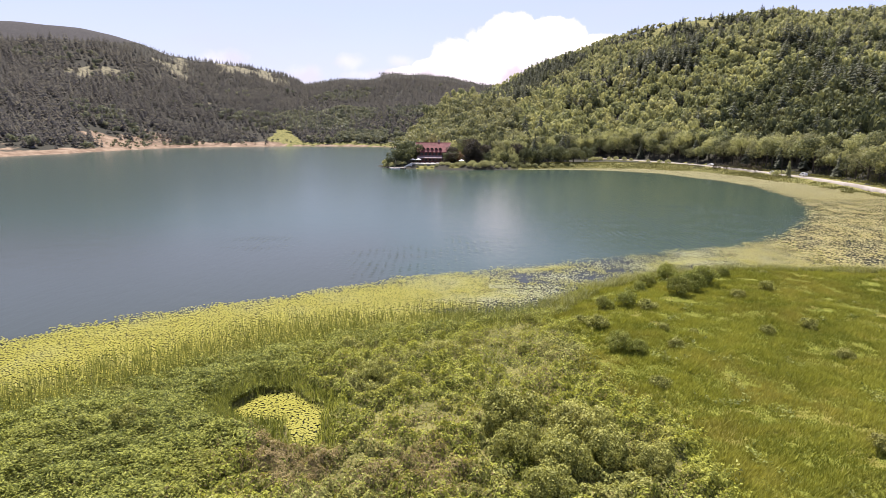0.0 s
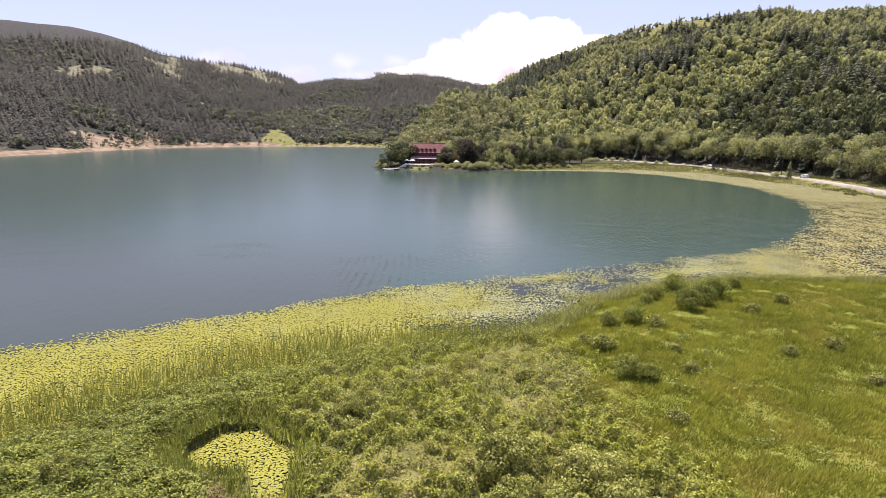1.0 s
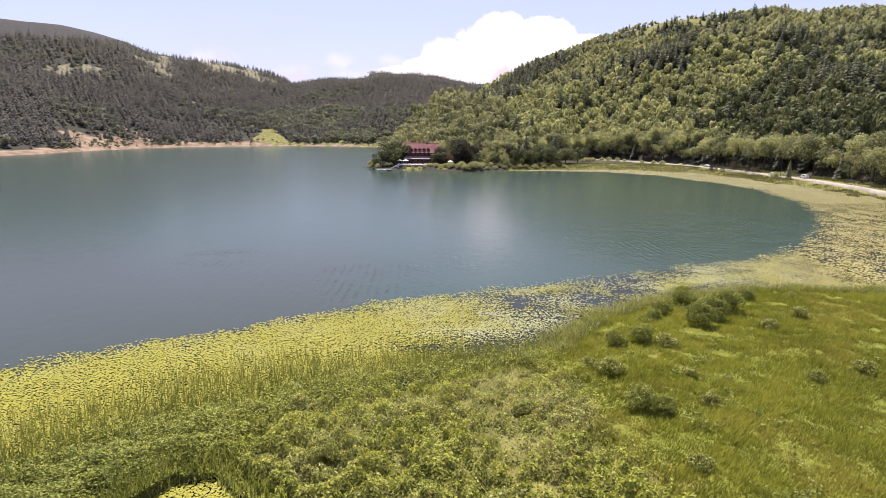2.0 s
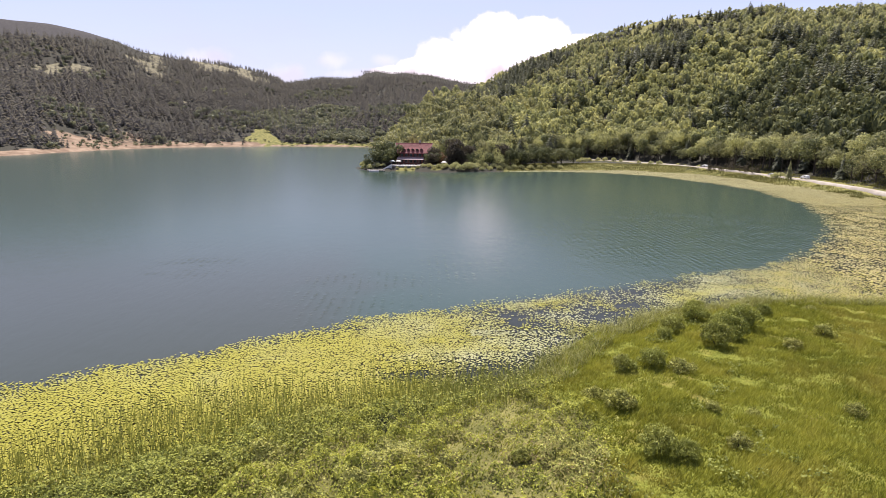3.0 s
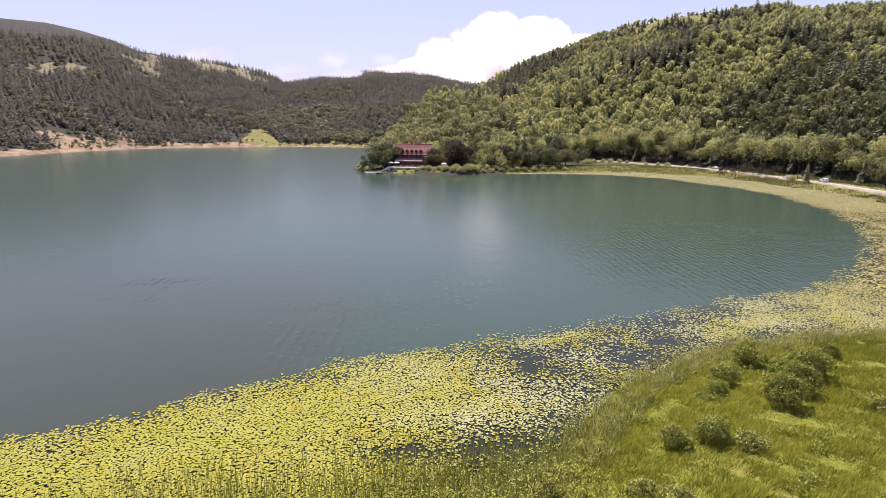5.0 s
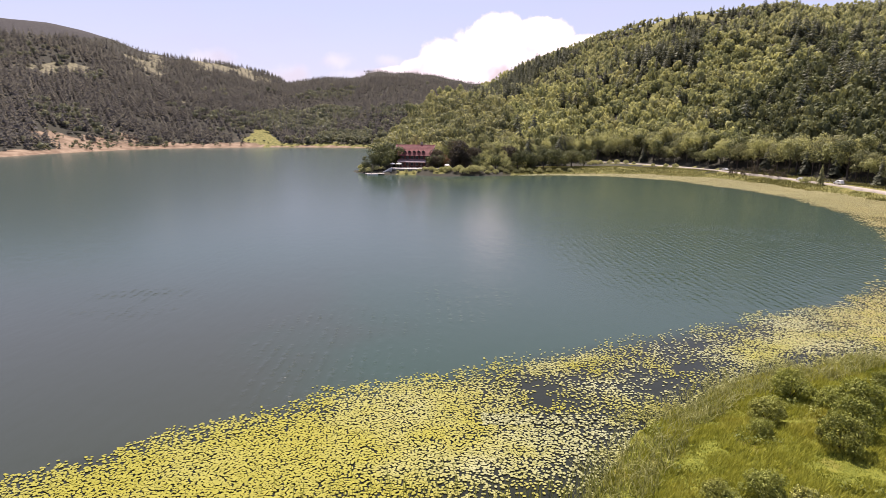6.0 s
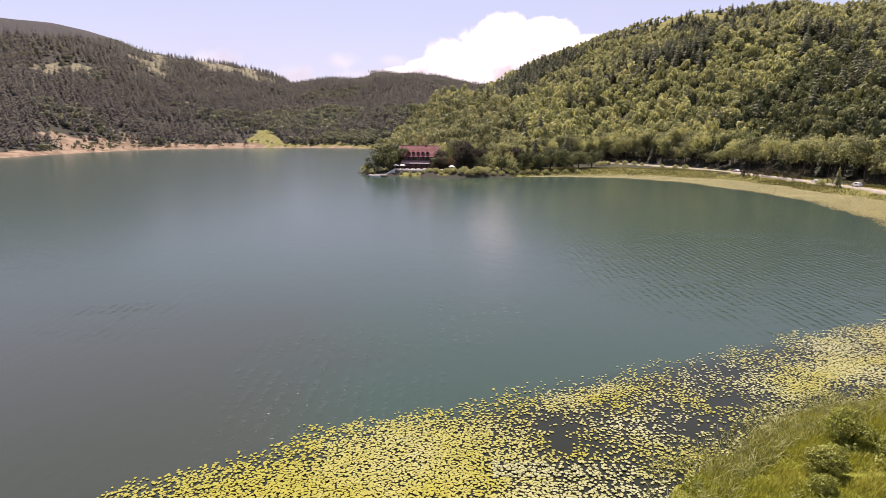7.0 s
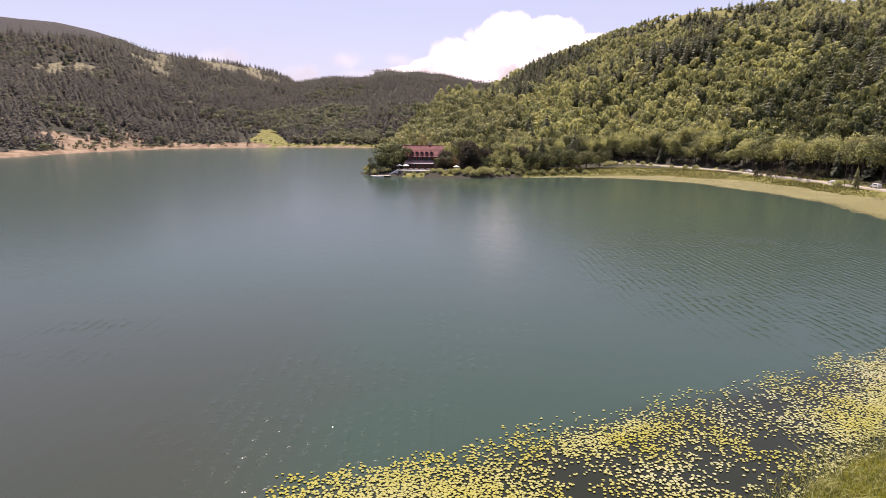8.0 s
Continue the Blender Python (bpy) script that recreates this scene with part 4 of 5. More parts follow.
    keep = (rng.uniform(0, 1, len(x)) > meadow_share(x, y)) & ~((np.abs(x) < 7 + 0.83 * y) & (y > 17)) & (np.hypot(x + 8, y - 8) < 34 + 4 * fbm(x, y, 5.0, 135)) & (shore(x, y) > 1)
    x, y = x[keep], y[keep]
    way = rng.normal(0, 0.5, (len(x), 3)) + (0, 0, 1)
    verts = sprays(np.stack([x, y, land(x, y) + canopy(x, y) - 0.3 * rng.uniform(0, 1, len(x)) ** 2], -1), way, 0.34, 0.5).reshape(-1, 3)
    tone = np.repeat(np.clip(0.5 + 0.5 * fbm(x, y, 1.8, 151), 0, 1), 3)
    tagged(new("bog_thicket", sheet("bog_thicket", verts, np.arange(len(verts)).reshape(-1, 3), LEAF_BUSH, {"tone": tone})), "low willow thicket on the bank", "shrubs", kind="stuff")
    # nodding reed leaves over the wet ground
    x, y, d = marsh_places(-50, 14, 18, 72, 300)
    keep = rng.uniform(0, 1, len(x)) < reed_share(x, y) * (1 - meadow_share(x, y)) * np.clip((d - 2.0) / 8, 0.03, 1)
    x, y = x[keep], y[keep]
    z = land(x, y) + (0.4 + 0.8 * rng.uniform(0, 1, len(x)) ** 0.6 + 0.3 * fbm(x, y, 1.2, 143)) * np.clip(away_from(CLEAR, x, y, True) / 2.5, 0.3, 1)
    a, long = rng.normal(0.2, 0.9, len(x)) + np.pi * rng.integers(0, 2, len(x)), rng.uniform(0.12, 0.24, len(x))
    u = np.stack([np.cos(a), np.sin(a), rng.normal(-0.1, 0.3, len(x))], -1) * long[:, None]
    w = np.stack([-np.sin(a), np.cos(a), rng.normal(0.2, 0.4, len(x))], -1) * 0.047
    mid = np.stack([x, y, z], -1)
    verts = np.stack([mid - u * 0.5 - w, mid - u * 0.3 + w, mid + u * 0.6], 1).reshape(-1, 3)
    tone = np.repeat(np.clip(0.5 + 0.5 * fbm(x, y, 2.4, 161), 0, 1), 3)
    tagged(new("reed_leaves", sheet("reed_leaves", verts, np.arange(len(verts)).reshape(-1, 3), LEAF_REED, {"tone": tone})), "nodding pale reed leaves covering the wet bank", "reeds", kind="stuff")
    # reeds, also out into the lily belt
    n = 260000
    x, y = rng.uniform(-50, 26, n), rng.uniform(20, 90, n)
    d = shore(x, y)
    keep = (d > -7.5) & ((d < 9) | (away_from(CLEAR, x, y, True) < 3.0)) & (np.abs(x) < 7 + 0.83 * y) & ~inside(CLEAR, x, y)
    x, y, d = x[keep], y[keep], d[keep]
    keep = rng.uniform(0, 1, len(x)) < 0.75 * np.maximum(reed_share(x, y), 0.45 * (x < 4) * (d < 2)) * np.clip((d + 7.5) / 9, 0, 1) ** 1.3 * (1 - meadow_share(x, y))
    x, y = x[keep], y[keep]
    verts, faces = blades(x, y, np.maximum(land(x, y), -0.1), rng.uniform(0.7, 1.45, len(x)), np.full(len(x), 0.042), rng.uniform(0.05, 0.35, len(x)))
    tone = np.repeat(np.clip(0.5 + 0.4 * fbm(x, y, 4.0, 161), 0, 1), 6)
    tagged(new("reed_bed", sheet("reed_bed", verts, faces, LEAF_RUSH, {"tone": tone})), "upright grey-green reeds growing along the lily belt", "reeds", kind="stuff")

    # rushes round the small lily pool
    x, y = rng.uniform(-19, -4, 9000), rng.uniform(30, 47, 9000)
    keep = away_from(CLEAR, x, y, True) < np.where(inside(CLEAR, x, y), 0.25, 1.6)
    x, y = x[keep], y[keep]
    verts, faces = blades(x, y, np.maximum(land(x, y), -0.1), rng.uniform(0.4, 1.1, len(x)), np.full(len(x), 0.05), rng.uniform(0.1, 0.6, len(x)))
    tone = np.repeat(np.clip(0.5 + 0.4 * fbm(x, y, 2.0, 163), 0, 1), 6)
    tagged(new("rush_fringe", sheet("rush_fringe", verts, faces, LEAF_REED, {"tone": tone})), "green rushes round the small lily pool", "reeds", kind="stuff")
    # thin reeds where the meadow meets the water
    n = 90000
    x, y = rng.uniform(6, 75, n), rng.uniform(58, 92, n)
    d = shore(x, y)
    keep = (d > -2.4) & (d < 3.2) & (rng.uniform(0, 1, n) < np.clip(0.75 + 0.8 * fbm(x, y, 3.0, 181), 0.05, 1) * np.clip((d + 2.4) / 2.4, 0, 1))
    x, y = x[keep], y[keep]
    verts, faces = blades(x, y, np.maximum(land(x, y), -0.1), rng.uniform(0.4, 0.95, len(x)), np.full(len(x), 0.05), rng.uniform(0.4, 1.3, len(x)))
    tone = np.repeat(np.clip(0.4 + 0.5 * fbm(x, y, 2.0, 183), 0, 1), 6)
    tagged(new("reed_fringe", sheet("reed_fringe", verts, faces, LEAF_STRAW, {"tone": tone})), "nodding pale grass fringe along the meadow's edge", "reeds", kind="stuff")
    # olive reeds between the bay's lilies and the road
    n = 300000
    x, y = rng.uniform(30, 165, n), rng.uniform(90, 400, n)
    d, az = shore(x, y), np.degrees(np.arctan2(x, y))
    keep = (d > -2.5) & (d < 22) & (az > 6.5) & (az < 42) & (away_from(ROAD_LINE, x, y, False) > 4.0)
    x, y, d = x[keep], y[keep], d[keep]
    keep = rng.uniform(0, 1, len(x)) < np.clip(0.75 + 0.6 * fbm(x, y, 16.0, 171), 0.15, 1)
    x, y = x[keep], y[keep]
    verts, faces = blades(x, y, np.maximum(land(x, y), -0.1), rng.uniform(0.25, 0.6, len(x)) * np.interp(np.degrees(np.arctan2(x, y)), [18, 26], [1.0, 1.7]), np.full(len(x), 0.18), rng.uniform(0.4, 1.2, len(x)))
    tone = np.repeat(np.clip(0.4 + 0.5 * fbm(x, y, 10.0, 161), 0, 1), 6)
    tagged(new("reed_bed", sheet("reed_bed", verts, faces, LEAF_SEDGE, {"tone": tone})), "olive-brown reeds between the lily belt and the road", "reeds", kind="stuff")


build_marsh()




# ---- single trees and bushes ----
def tube(bm, a, b, r0, r1, sides=6):
    a, b = Vector(a), Vector(b)
    q = (b - a).to_track_quat("Z", "Y").to_matrix()
    rings = []
    for p, r in ((a, r0), (b, r1)):
        rings.append([bm.verts.new(p + q @ Vector((r * math.cos(2 * math.pi * k / sides), r * math.sin(2 * math.pi * k / sides), 0))) for k in range(sides)])
    for k in range(sides):
        bm.faces.new((rings[0][k], rings[0][(k + 1) % sides], rings[1][(k + 1) % sides], rings[1][k]))
    bm.faces.new(rings[1])


def leaf_part(name, quads, material, parent, tone=0.5):
    verts, k = quads.reshape(-1, 3), quads.shape[1]
    ob = new(name, sheet(name, verts, np.arange(len(verts)).reshape(-1, k), material, {"tone": np.full(len(verts), tone)}))
    ob.parent = parent
    return ob


def broadleaf(high, wide, material, label, count=620, size=0.62, low=0.16, tone=0.5):
    """A tapered trunk with limbs under a lobed crown."""
    tree = tagged(new("broadleaf_tree"), label, "tree", "trees by the lake")
    bm = bmesh.new()
    r = high * 0.022
    fork = high * 0.42
    tube(bm, (0, 0, -0.3), (0.1, 0, fork * 0.55), r * 1.3, r)
    tube(bm, (0.1, 0, fork * 0.55), (0, 0.1, high * 0.78), r, r * 0.3)
    for k in range(6):
        a = k * 1.05 + rng.uniform(-0.3, 0.3)
        z = fork * rng.uniform(0.5, 1.2)
        reach = wide * rng.uniform(0.25, 0.4)
        tube(bm, (0, 0, z), (math.cos(a) * reach, math.sin(a) * reach, z + high * 0.2), r * 0.5, r * 0.15, 5)
    part("trunk", bm, BARK, tree)
    lobes = 11
    mid = rng.normal(size=(lobes, 3)) * (wide * 0.22, wide * 0.22, high * 0.16) + (0, 0, high * (0.5 + low))
    mid[:, 2] = np.clip(mid[:, 2], high * (low + 0.22), high * 0.84)
    rad = rng.uniform(0.16, 0.27, lobes) * (wide + high) * 0.5
    pick = rng.integers(0, lobes, count)
    way = rng.normal(size=(count, 3))
    way[:, 2] = way[:, 2] * 0.9 + 0.25
    way /= np.linalg.norm(way, axis=1)[:, None]
    at = mid[pick] + way * (rad[pick] * rng.uniform(0.72, 1.08, count))[:, None]
    leaf_part("crown", cards(at, way + rng.normal(size=(count, 3)) * 0.5, size), material, tree, tone)
    return tree


def conifer(high, label, tone=0.4, leaf=None, slim=1.15):
    tree = tagged(new("fir_tree"), label, "tree", "trees by the lake")
    bm = bmesh.new()
    tube(bm, (0, 0, -0.3), (0, 0, high * 0.96), high * 0.016, high * 0.002)
    part("trunk", bm, BARK, tree)
    leaf_part("crown", fir_template(15, 10, 0.45) * high * (slim, slim, 1.0), leaf or LEAF_PINE, tree, tone)
    return tree


def bush(wide, high, material, label, count=420, size=0.2, tone=0.6):
    """Several stems under a loose, uneven head of leaf sprays."""
    ob = tagged(new("willow_bush"), label, "bush", "bushes on the marsh")
    for k in range(5):
        a = k * 1.26 + rng.uniform(-0.3, 0.3)
        bm = bmesh.new()
        tube(bm, (0, 0, -0.15), (math.cos(a) * wide * 0.22, math.sin(a) * wide * 0.22, high * 0.55), 0.035, 0.02, 5)
        tube(bm, (math.cos(a) * wide * 0.22, math.sin(a) * wide * 0.22, high * 0.55), (math.cos(a) * wide * 0.36, math.sin(a) * wide * 0.36, high * 0.9), 0.02, 0.006, 4)
        part("stem", bm, BARK, ob)
    lobes = 16
    turn, out = np.arange(lobes) * 2.4, np.sqrt((np.arange(lobes) + 0.5) / lobes) * 0.36 * wide
    mid = np.stack([np.cos(turn) * out, np.sin(turn) * out, high * (0.72 - 0.42 * (out / (0.36 * wide)) ** 2)], -1) + rng.normal(size=(lobes, 3)) * 0.05 * wide
    rad = rng.uniform(0.12, 0.19, lobes) * wide
    pick = rng.integers(0, lobes, count)
    way = rng.normal(size=(count, 3))
    way[:, 2] = np.abs(way[:, 2]) * 0.9 - 0.4
    way /= np.linalg.norm(way, axis=1)[:, None]
    at = mid[pick] + way * (rad[pick] * rng.uniform(0.75, 1.12, count))[:, None]
    at[:, 2] = np.clip(at[:, 2], 0.05, None)
    leaf_part("foliage", sprays(at, way + rng.normal(size=(count, 3)) * 0.55, size, 0.6), material, ob, tone)
    return ob


def stand_at(ob, x, y, turn=0.0, size=1.0, sink=0.0):
    ob.matrix_world = pose(x, y, ground_height(x, y) - sink, 0, 0, turn) @ Matrix.Scale(size, 4)
    return ob


def again(ob, x, y, turn, size, label=""):
    m = pose(x, y, ground_height(x, y), 0, 0, turn)
    made = copy_thing(ob, m)
    made.scale = (size, size, size * random.uniform(0.9, 1.12))
    return tagged(made, label) if label else made


# bushes on the marsh
grey = "grey-green willow bush on the sedge meadow"
b1 = stand_at(bush(3.6, 2.1, LEAF_WILLOW, "rounded green willow bush near the lily belt", 3800, 0.17, 0.45), 31.3, 71.9)
b2 = stand_at(bush(2.6, 1.2, LEAF_GREY, grey, 2200, 0.15, 0.5), 15.6, 57.0)
b3 = stand_at(bush(1.9, 1.0, LEAF_GREY, grey, 1500, 0.14, 0.6), 36.8, 56.9)
b4 = stand_at(bush(4.6, 2.7, LEAF_GREY, "tall pale-leaved willow bush in the thicket", 6500, 0.17, 0.65), 4.4, 35.6)
for k, (x, y, who, s) in enumerate([(28.6, 69.2, b1, 0.95), (30.2, 77.2, b1, 0.9), (33.9, 74.6, b1, 1.05), (26.0, 73.2, b1, 0.8), (32.0, 75.2, b1, 0.75), (35.6, 68.9, b3, 1.05), (40.8, 72.1, b3, 1.0), (18.1, 63.7, b1, 0.65), (20.6, 63.9, b1, 0.72),
                                    (22.7, 63.0, b2, 0.9), (16.0, 50.6, b1, 0.72), (17.6, 50.2, b1, 0.5), (21.3, 51.0, b3, 0.85), (32.0, 55.5, b2, 0.62), (35.8, 49.7, b3, 0.95), (16.9, 42.9, b2, 0.72), (27.2, 33.5, b3, 0.85), (8.9, 58.4, b2, 0.62),
                                    (7.4, 50.4, b2, 0.55), (22.1, 56.2, b3, 0.6), (25.0, 56.0, b3, 0.55), (38.4, 78.6, b1, 0.5), (44.6, 80.2, b2, 0.6), (14.2, 58.8, b2, 0.7), (24.4, 71.0, b1, 0.5)]):
    again(who, x, y, 67 * k, s)
for k, (x, y, s) in enumerate([(8.6, 34.4, 1.0), (9.8, 32.0, 0.75), (7.0, 30.8, 0.8), (10.6, 36.2, 0.5), (4.6, 32.4, 0.75), (-5.8, 44.2, 0.55), (-20.5, 35.5, 0.6), (-24.0, 41.0, 0.55), (12.2, 30.6, 0.6), (6.0, 28.6, 0.7)]):
    again(b4, x, y, 49 * k, s)

# tree models along the road and on the point
# the first edge tree has the leaf colour with shade painted in
wood_edge = [stand_at(broadleaf(h, w, leaf, "leafy green beech at the edge of the wood", 1250, 0.64, 0.2, t), x, y)
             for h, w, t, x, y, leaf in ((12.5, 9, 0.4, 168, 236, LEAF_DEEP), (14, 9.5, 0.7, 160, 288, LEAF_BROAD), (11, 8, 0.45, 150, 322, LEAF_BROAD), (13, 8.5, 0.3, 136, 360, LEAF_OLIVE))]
firs_edge = [stand_at(conifer(h, "dark green fir at the edge of the wood"), x, y) for h, x, y in ((17, 70, 352), (14, 172, 262))]
line = []
for az in np.arange(4.6, 41, 0.62):
    for row in (3.5, 9.0, 14.5):
        r = float(np.interp(az, NEAR[:, 0], NEAR[:, 1])) + row + rng.uniform(-2, 2)
        a = math.radians(az + rng.uniform(-0.25, 0.25) + (0.3 if row > 6 else 0))
        line.append((r * math.sin(a), r * math.cos(a)))
for k, (x, y) in enumerate(line):
    if away_from(ROAD_LINE, np.array([x]), np.array([y]), False)[0] < 7.5 or shore(np.array([x]), np.array([y]))[0] < 6:
        continue
    if rng.uniform() < 0.12:
        again(firs_edge[k % 2], x, y, 40 * k, rng.uniform(0.5, 0.8))
    else:
        again(wood_edge[k % 4], x, y, 53 * k, rng.uniform(0.62, 1.15))

# the point
copper = stand_at(broadleaf(16.5, 13, LEAF_COPPER, "large dark copper-leaved tree beside the house", 2000, 0.85, -0.02, 0.4), 15.8, 322)
dark_oak = stand_at(broadleaf(14.5, 13.5, LEAF_DEEP, "broad dark green tree at the tip of the point", 2000, 0.85, -0.06, 0.2), -19.8, 324.5)
stand_at(broadleaf(7.5, 8, LEAF_RUST, "small rusty-brown tree behind the terrace", 800, 0.65, 0.0), 8.5, 326)
bright = stand_at(broadleaf(8.5, 9, LEAF_BROAD, "bright yellow-green tree on the shore", 1300, 0.55, -0.08, 0.6), 36.5, 318)
for who, x, y, s, turn in ((dark_oak, -25.2, 320, 0.55, 80), (dark_oak, -19, 338, 0.9, 200), (dark_oak, -28.2, 318.5, 0.36, 20), (dark_oak, 3.4, 320.2, 0.6, 130), (copper, 4.0, 324, 0.6, 60), (copper, 21.5, 325, 0.72, 100), (dark_oak, 6.0, 331, 0.75, 240),
                           (bright, 29.5, 322, 0.95, 40), (wood_edge[0], 12.5, 333, 1.0, 10), (wood_edge[1], 4, 342, 0.9, 70), (wood_edge[2], -8, 343, 0.95, 150), (wood_edge[3], 30, 334, 1.0, 33), (wood_edge[0], -14, 346, 0.8, 99),
                           (wood_edge[1], 42, 333, 0.9, 121), (bright, 45.5, 327, 0.7, 190), (copper, 40.5, 327, 0.75, 10), (wood_edge[2], 53, 343, 1.0, 77), (wood_edge[0], 60, 350, 0.9, 140), (wood_edge[2], 20, 338, 1.1, 31)):
    again(who, x, y, turn, s)
for x, y, s in ((51.0, 335, 0.95), (66, 350, 0.6), (26, 334, 0.8)):
    again(firs_edge[0], x, y, 31 * x, s)
# low growth along the shore of the point and the road
shrub = stand_at(bush(4.2, 2.3, LEAF_PALE, "low green shrub at the water's edge", 1100, 0.34, 0.55), 9, 307)
for k, (x, y, s) in enumerate([(13, 306, 0.8), (17, 305.5, 1.2), (20.5, 306.5, 1.35), (24, 307.5, 1.2), (28, 308.5, 0.8), (32, 310, 0.85), (37, 312.5, 0.8), (42, 315, 0.7), (-27, 315, 1.05), (-30, 318, 1.1), (-24, 316.5, 0.85), (-31.5, 324, 1.1),
                               (4.5, 306.5, 0.6), (-3.5, 310.5, 0.6), (-6.0, 311.5, 0.4), (-13.5, 311.8, 0.35), (-1.0, 312.5, 0.7), (1.5, 311, 0.6), (127, 338, 0.9), (124, 343, 0.7), (120, 350, 0.6), (144.2, 258, 0.95), (149, 262, 1.0), (108, 374, 0.9), (104, 375, 0.8), (112, 370, 0.9), (116, 369, 0.6),
                               (10.5, 308.5, 0.8), (15, 309.5, 1.0), (19, 309.5, 0.9), (22.5, 311, 1.0), (26, 312, 0.9), (30, 314, 1.0), (34.5, 315.5, 1.0), (40, 318.5, 1.0), (45, 317, 0.9), (49, 318.5, 0.8), (54, 320, 0.9), (59, 322, 0.8),
                               (2.5, 308.2, 0.7), (-0.5, 309.4, 0.6), (-9.5, 311.6, 0.45), (-20.5, 313.8, 0.6), (6.8, 308.4, 0.7), (-22.8, 314.2, 0.8), (91, 362, 1.0), (94, 366, 0.9), (97, 369, 0.9), (88, 358, 0.8), (64, 324, 0.7), (70, 325, 0.8)]):
    again(shrub, x, y, 71 * k, s)
for k, (who, x, y, s) in enumerate([(dark_oak, -20.6, 319.5, 0.62), (copper, 3.0, 317.5, 0.5), (copper, 13.0, 318.5, 0.72), (copper, 18.5, 319.0, 0.62), (dark_oak, 24.0, 319.0, 0.55), (dark_oak, 33.0, 321.0, 0.62), (dark_oak, 44.0, 324.5, 0.7), (dark_oak, 51.0, 327.0, 0.62),
                                     (bright, 27.5, 316.0, 0.6), (bright, 40.0, 322.0, 0.55), (dark_oak, -23.0, 330.0, 0.7), (dark_oak, -17.0, 333.0, 0.95), (dark_oak, 58.0, 331.0, 0.75), (dark_oak, 66.0, 335.0, 0.8), (dark_oak, 74.0, 340.0, 0.75), (dark_oak, 82.0, 346.0, 0.7)]):
    again(who, x, y, 83 * k, s)
stand_at(conifer(8.2, "slim pale-green young tree beside the road", 0.6, LEAF_OLIVE, 0.8), 145.4, 250.5)
thorn = stand_at(broadleaf(5.2, 4.0, LEAF_COPPER, "small dark tree between road and reeds", 420, 0.45, -0.16, 0.5), 144.0, 282)
for k, (x, y, s) in enumerate([(146.0, 276, 0.8), (143, 291, 1.1), (136.5, 298, 0.8), (139.5, 296, 0.7)]):
    again(thorn, x, y, 97 * k, s)


def pole_by_road(x, y, high):
    """A tapered wooden pole with a crossarm."""
    pole = tagged(new("utility_pole"), "slim grey wooden pole beside the gravel road", "pole")
    bm = bmesh.new()
    tube(bm, (0, 0, -0.3), (0, 0, high), 0.13, 0.08, 8)
    part("shaft", bm, BARK, pole)
    bm = bmesh.new()
    tube(bm, (-0.6, 0, high - 0.5), (0.6, 0, high - 0.5), 0.05, 0.05, 6)
    part("crossarm", bm, BARK, pole)
    stand_at(pole, x, y)


pole_by_road(146.8, 258.5, 8.0)


# ---- the lake house ----
def box(bm, x0, x1, y0, y1, z0, z1):
    return bmesh.ops.create_cube(bm, size=1, matrix=Matrix.Translation(((x0 + x1) / 2, (y0 + y1) / 2, (z0 + z1) / 2)) @ Matrix.Diagonal((x1 - x0, y1 - y0, z1 - z0, 1)))


def slab(bm, corners, thick):
    """A four-cornered plate with thickness along -z."""
    top = [bm.verts.new(c) for c in corners]
    low = [bm.verts.new((c[0], c[1], c[2] - thick)) for c in corners]
    bm.faces.new(top)
    bm.faces.new(low[::-1])
    for k in range(4):
        bm.faces.new((top[k], low[k], low[(k + 1) % 4], top[(k + 1) % 4]))
    bmesh.ops.recalc_face_normals(bm, faces=bm.faces)


TIMBER = surface("red_timber", (0.09, 0.026, 0.022), (0.16, 0.05, 0.04), 0.8, 0.75, 0.4, 9.0)
TILES = surface("red_roof_tiles", (0.115, 0.030, 0.029), (0.18, 0.052, 0.048), 0.5, 0.8, 0.6, 7.0)
PALE = surface("weathered_pale_paint", (0.22, 0.15, 0.14), (0.32, 0.23, 0.21), 1.0, 0.7, 0.2, 12.0)
PINK = surface("faded_red_sheeting", (0.30, 0.21, 0.20), (0.42, 0.31, 0.29), 0.8, 0.7, 0.3, 9.0)
STONE = surface("rubble_stone", (0.16, 0.14, 0.12), (0.36, 0.33, 0.29), 1.2, 0.9, 0.8, 6.0)
GLASS = surface("dark_window_glass", (0.012, 0.013, 0.015), (0.02, 0.022, 0.025), 1.0, 0.08, 0.0, 5.0, spec=0.6)
WHITE = surface("white_paint", (0.55, 0.53, 0.50), (0.70, 0.68, 0.65), 1.0, 0.6, 0.1, 10.0)
PLANK = surface("grey_planks", (0.17, 0.15, 0.13), (0.33, 0.30, 0.27), 1.5, 0.85, 0.4, 10.0)


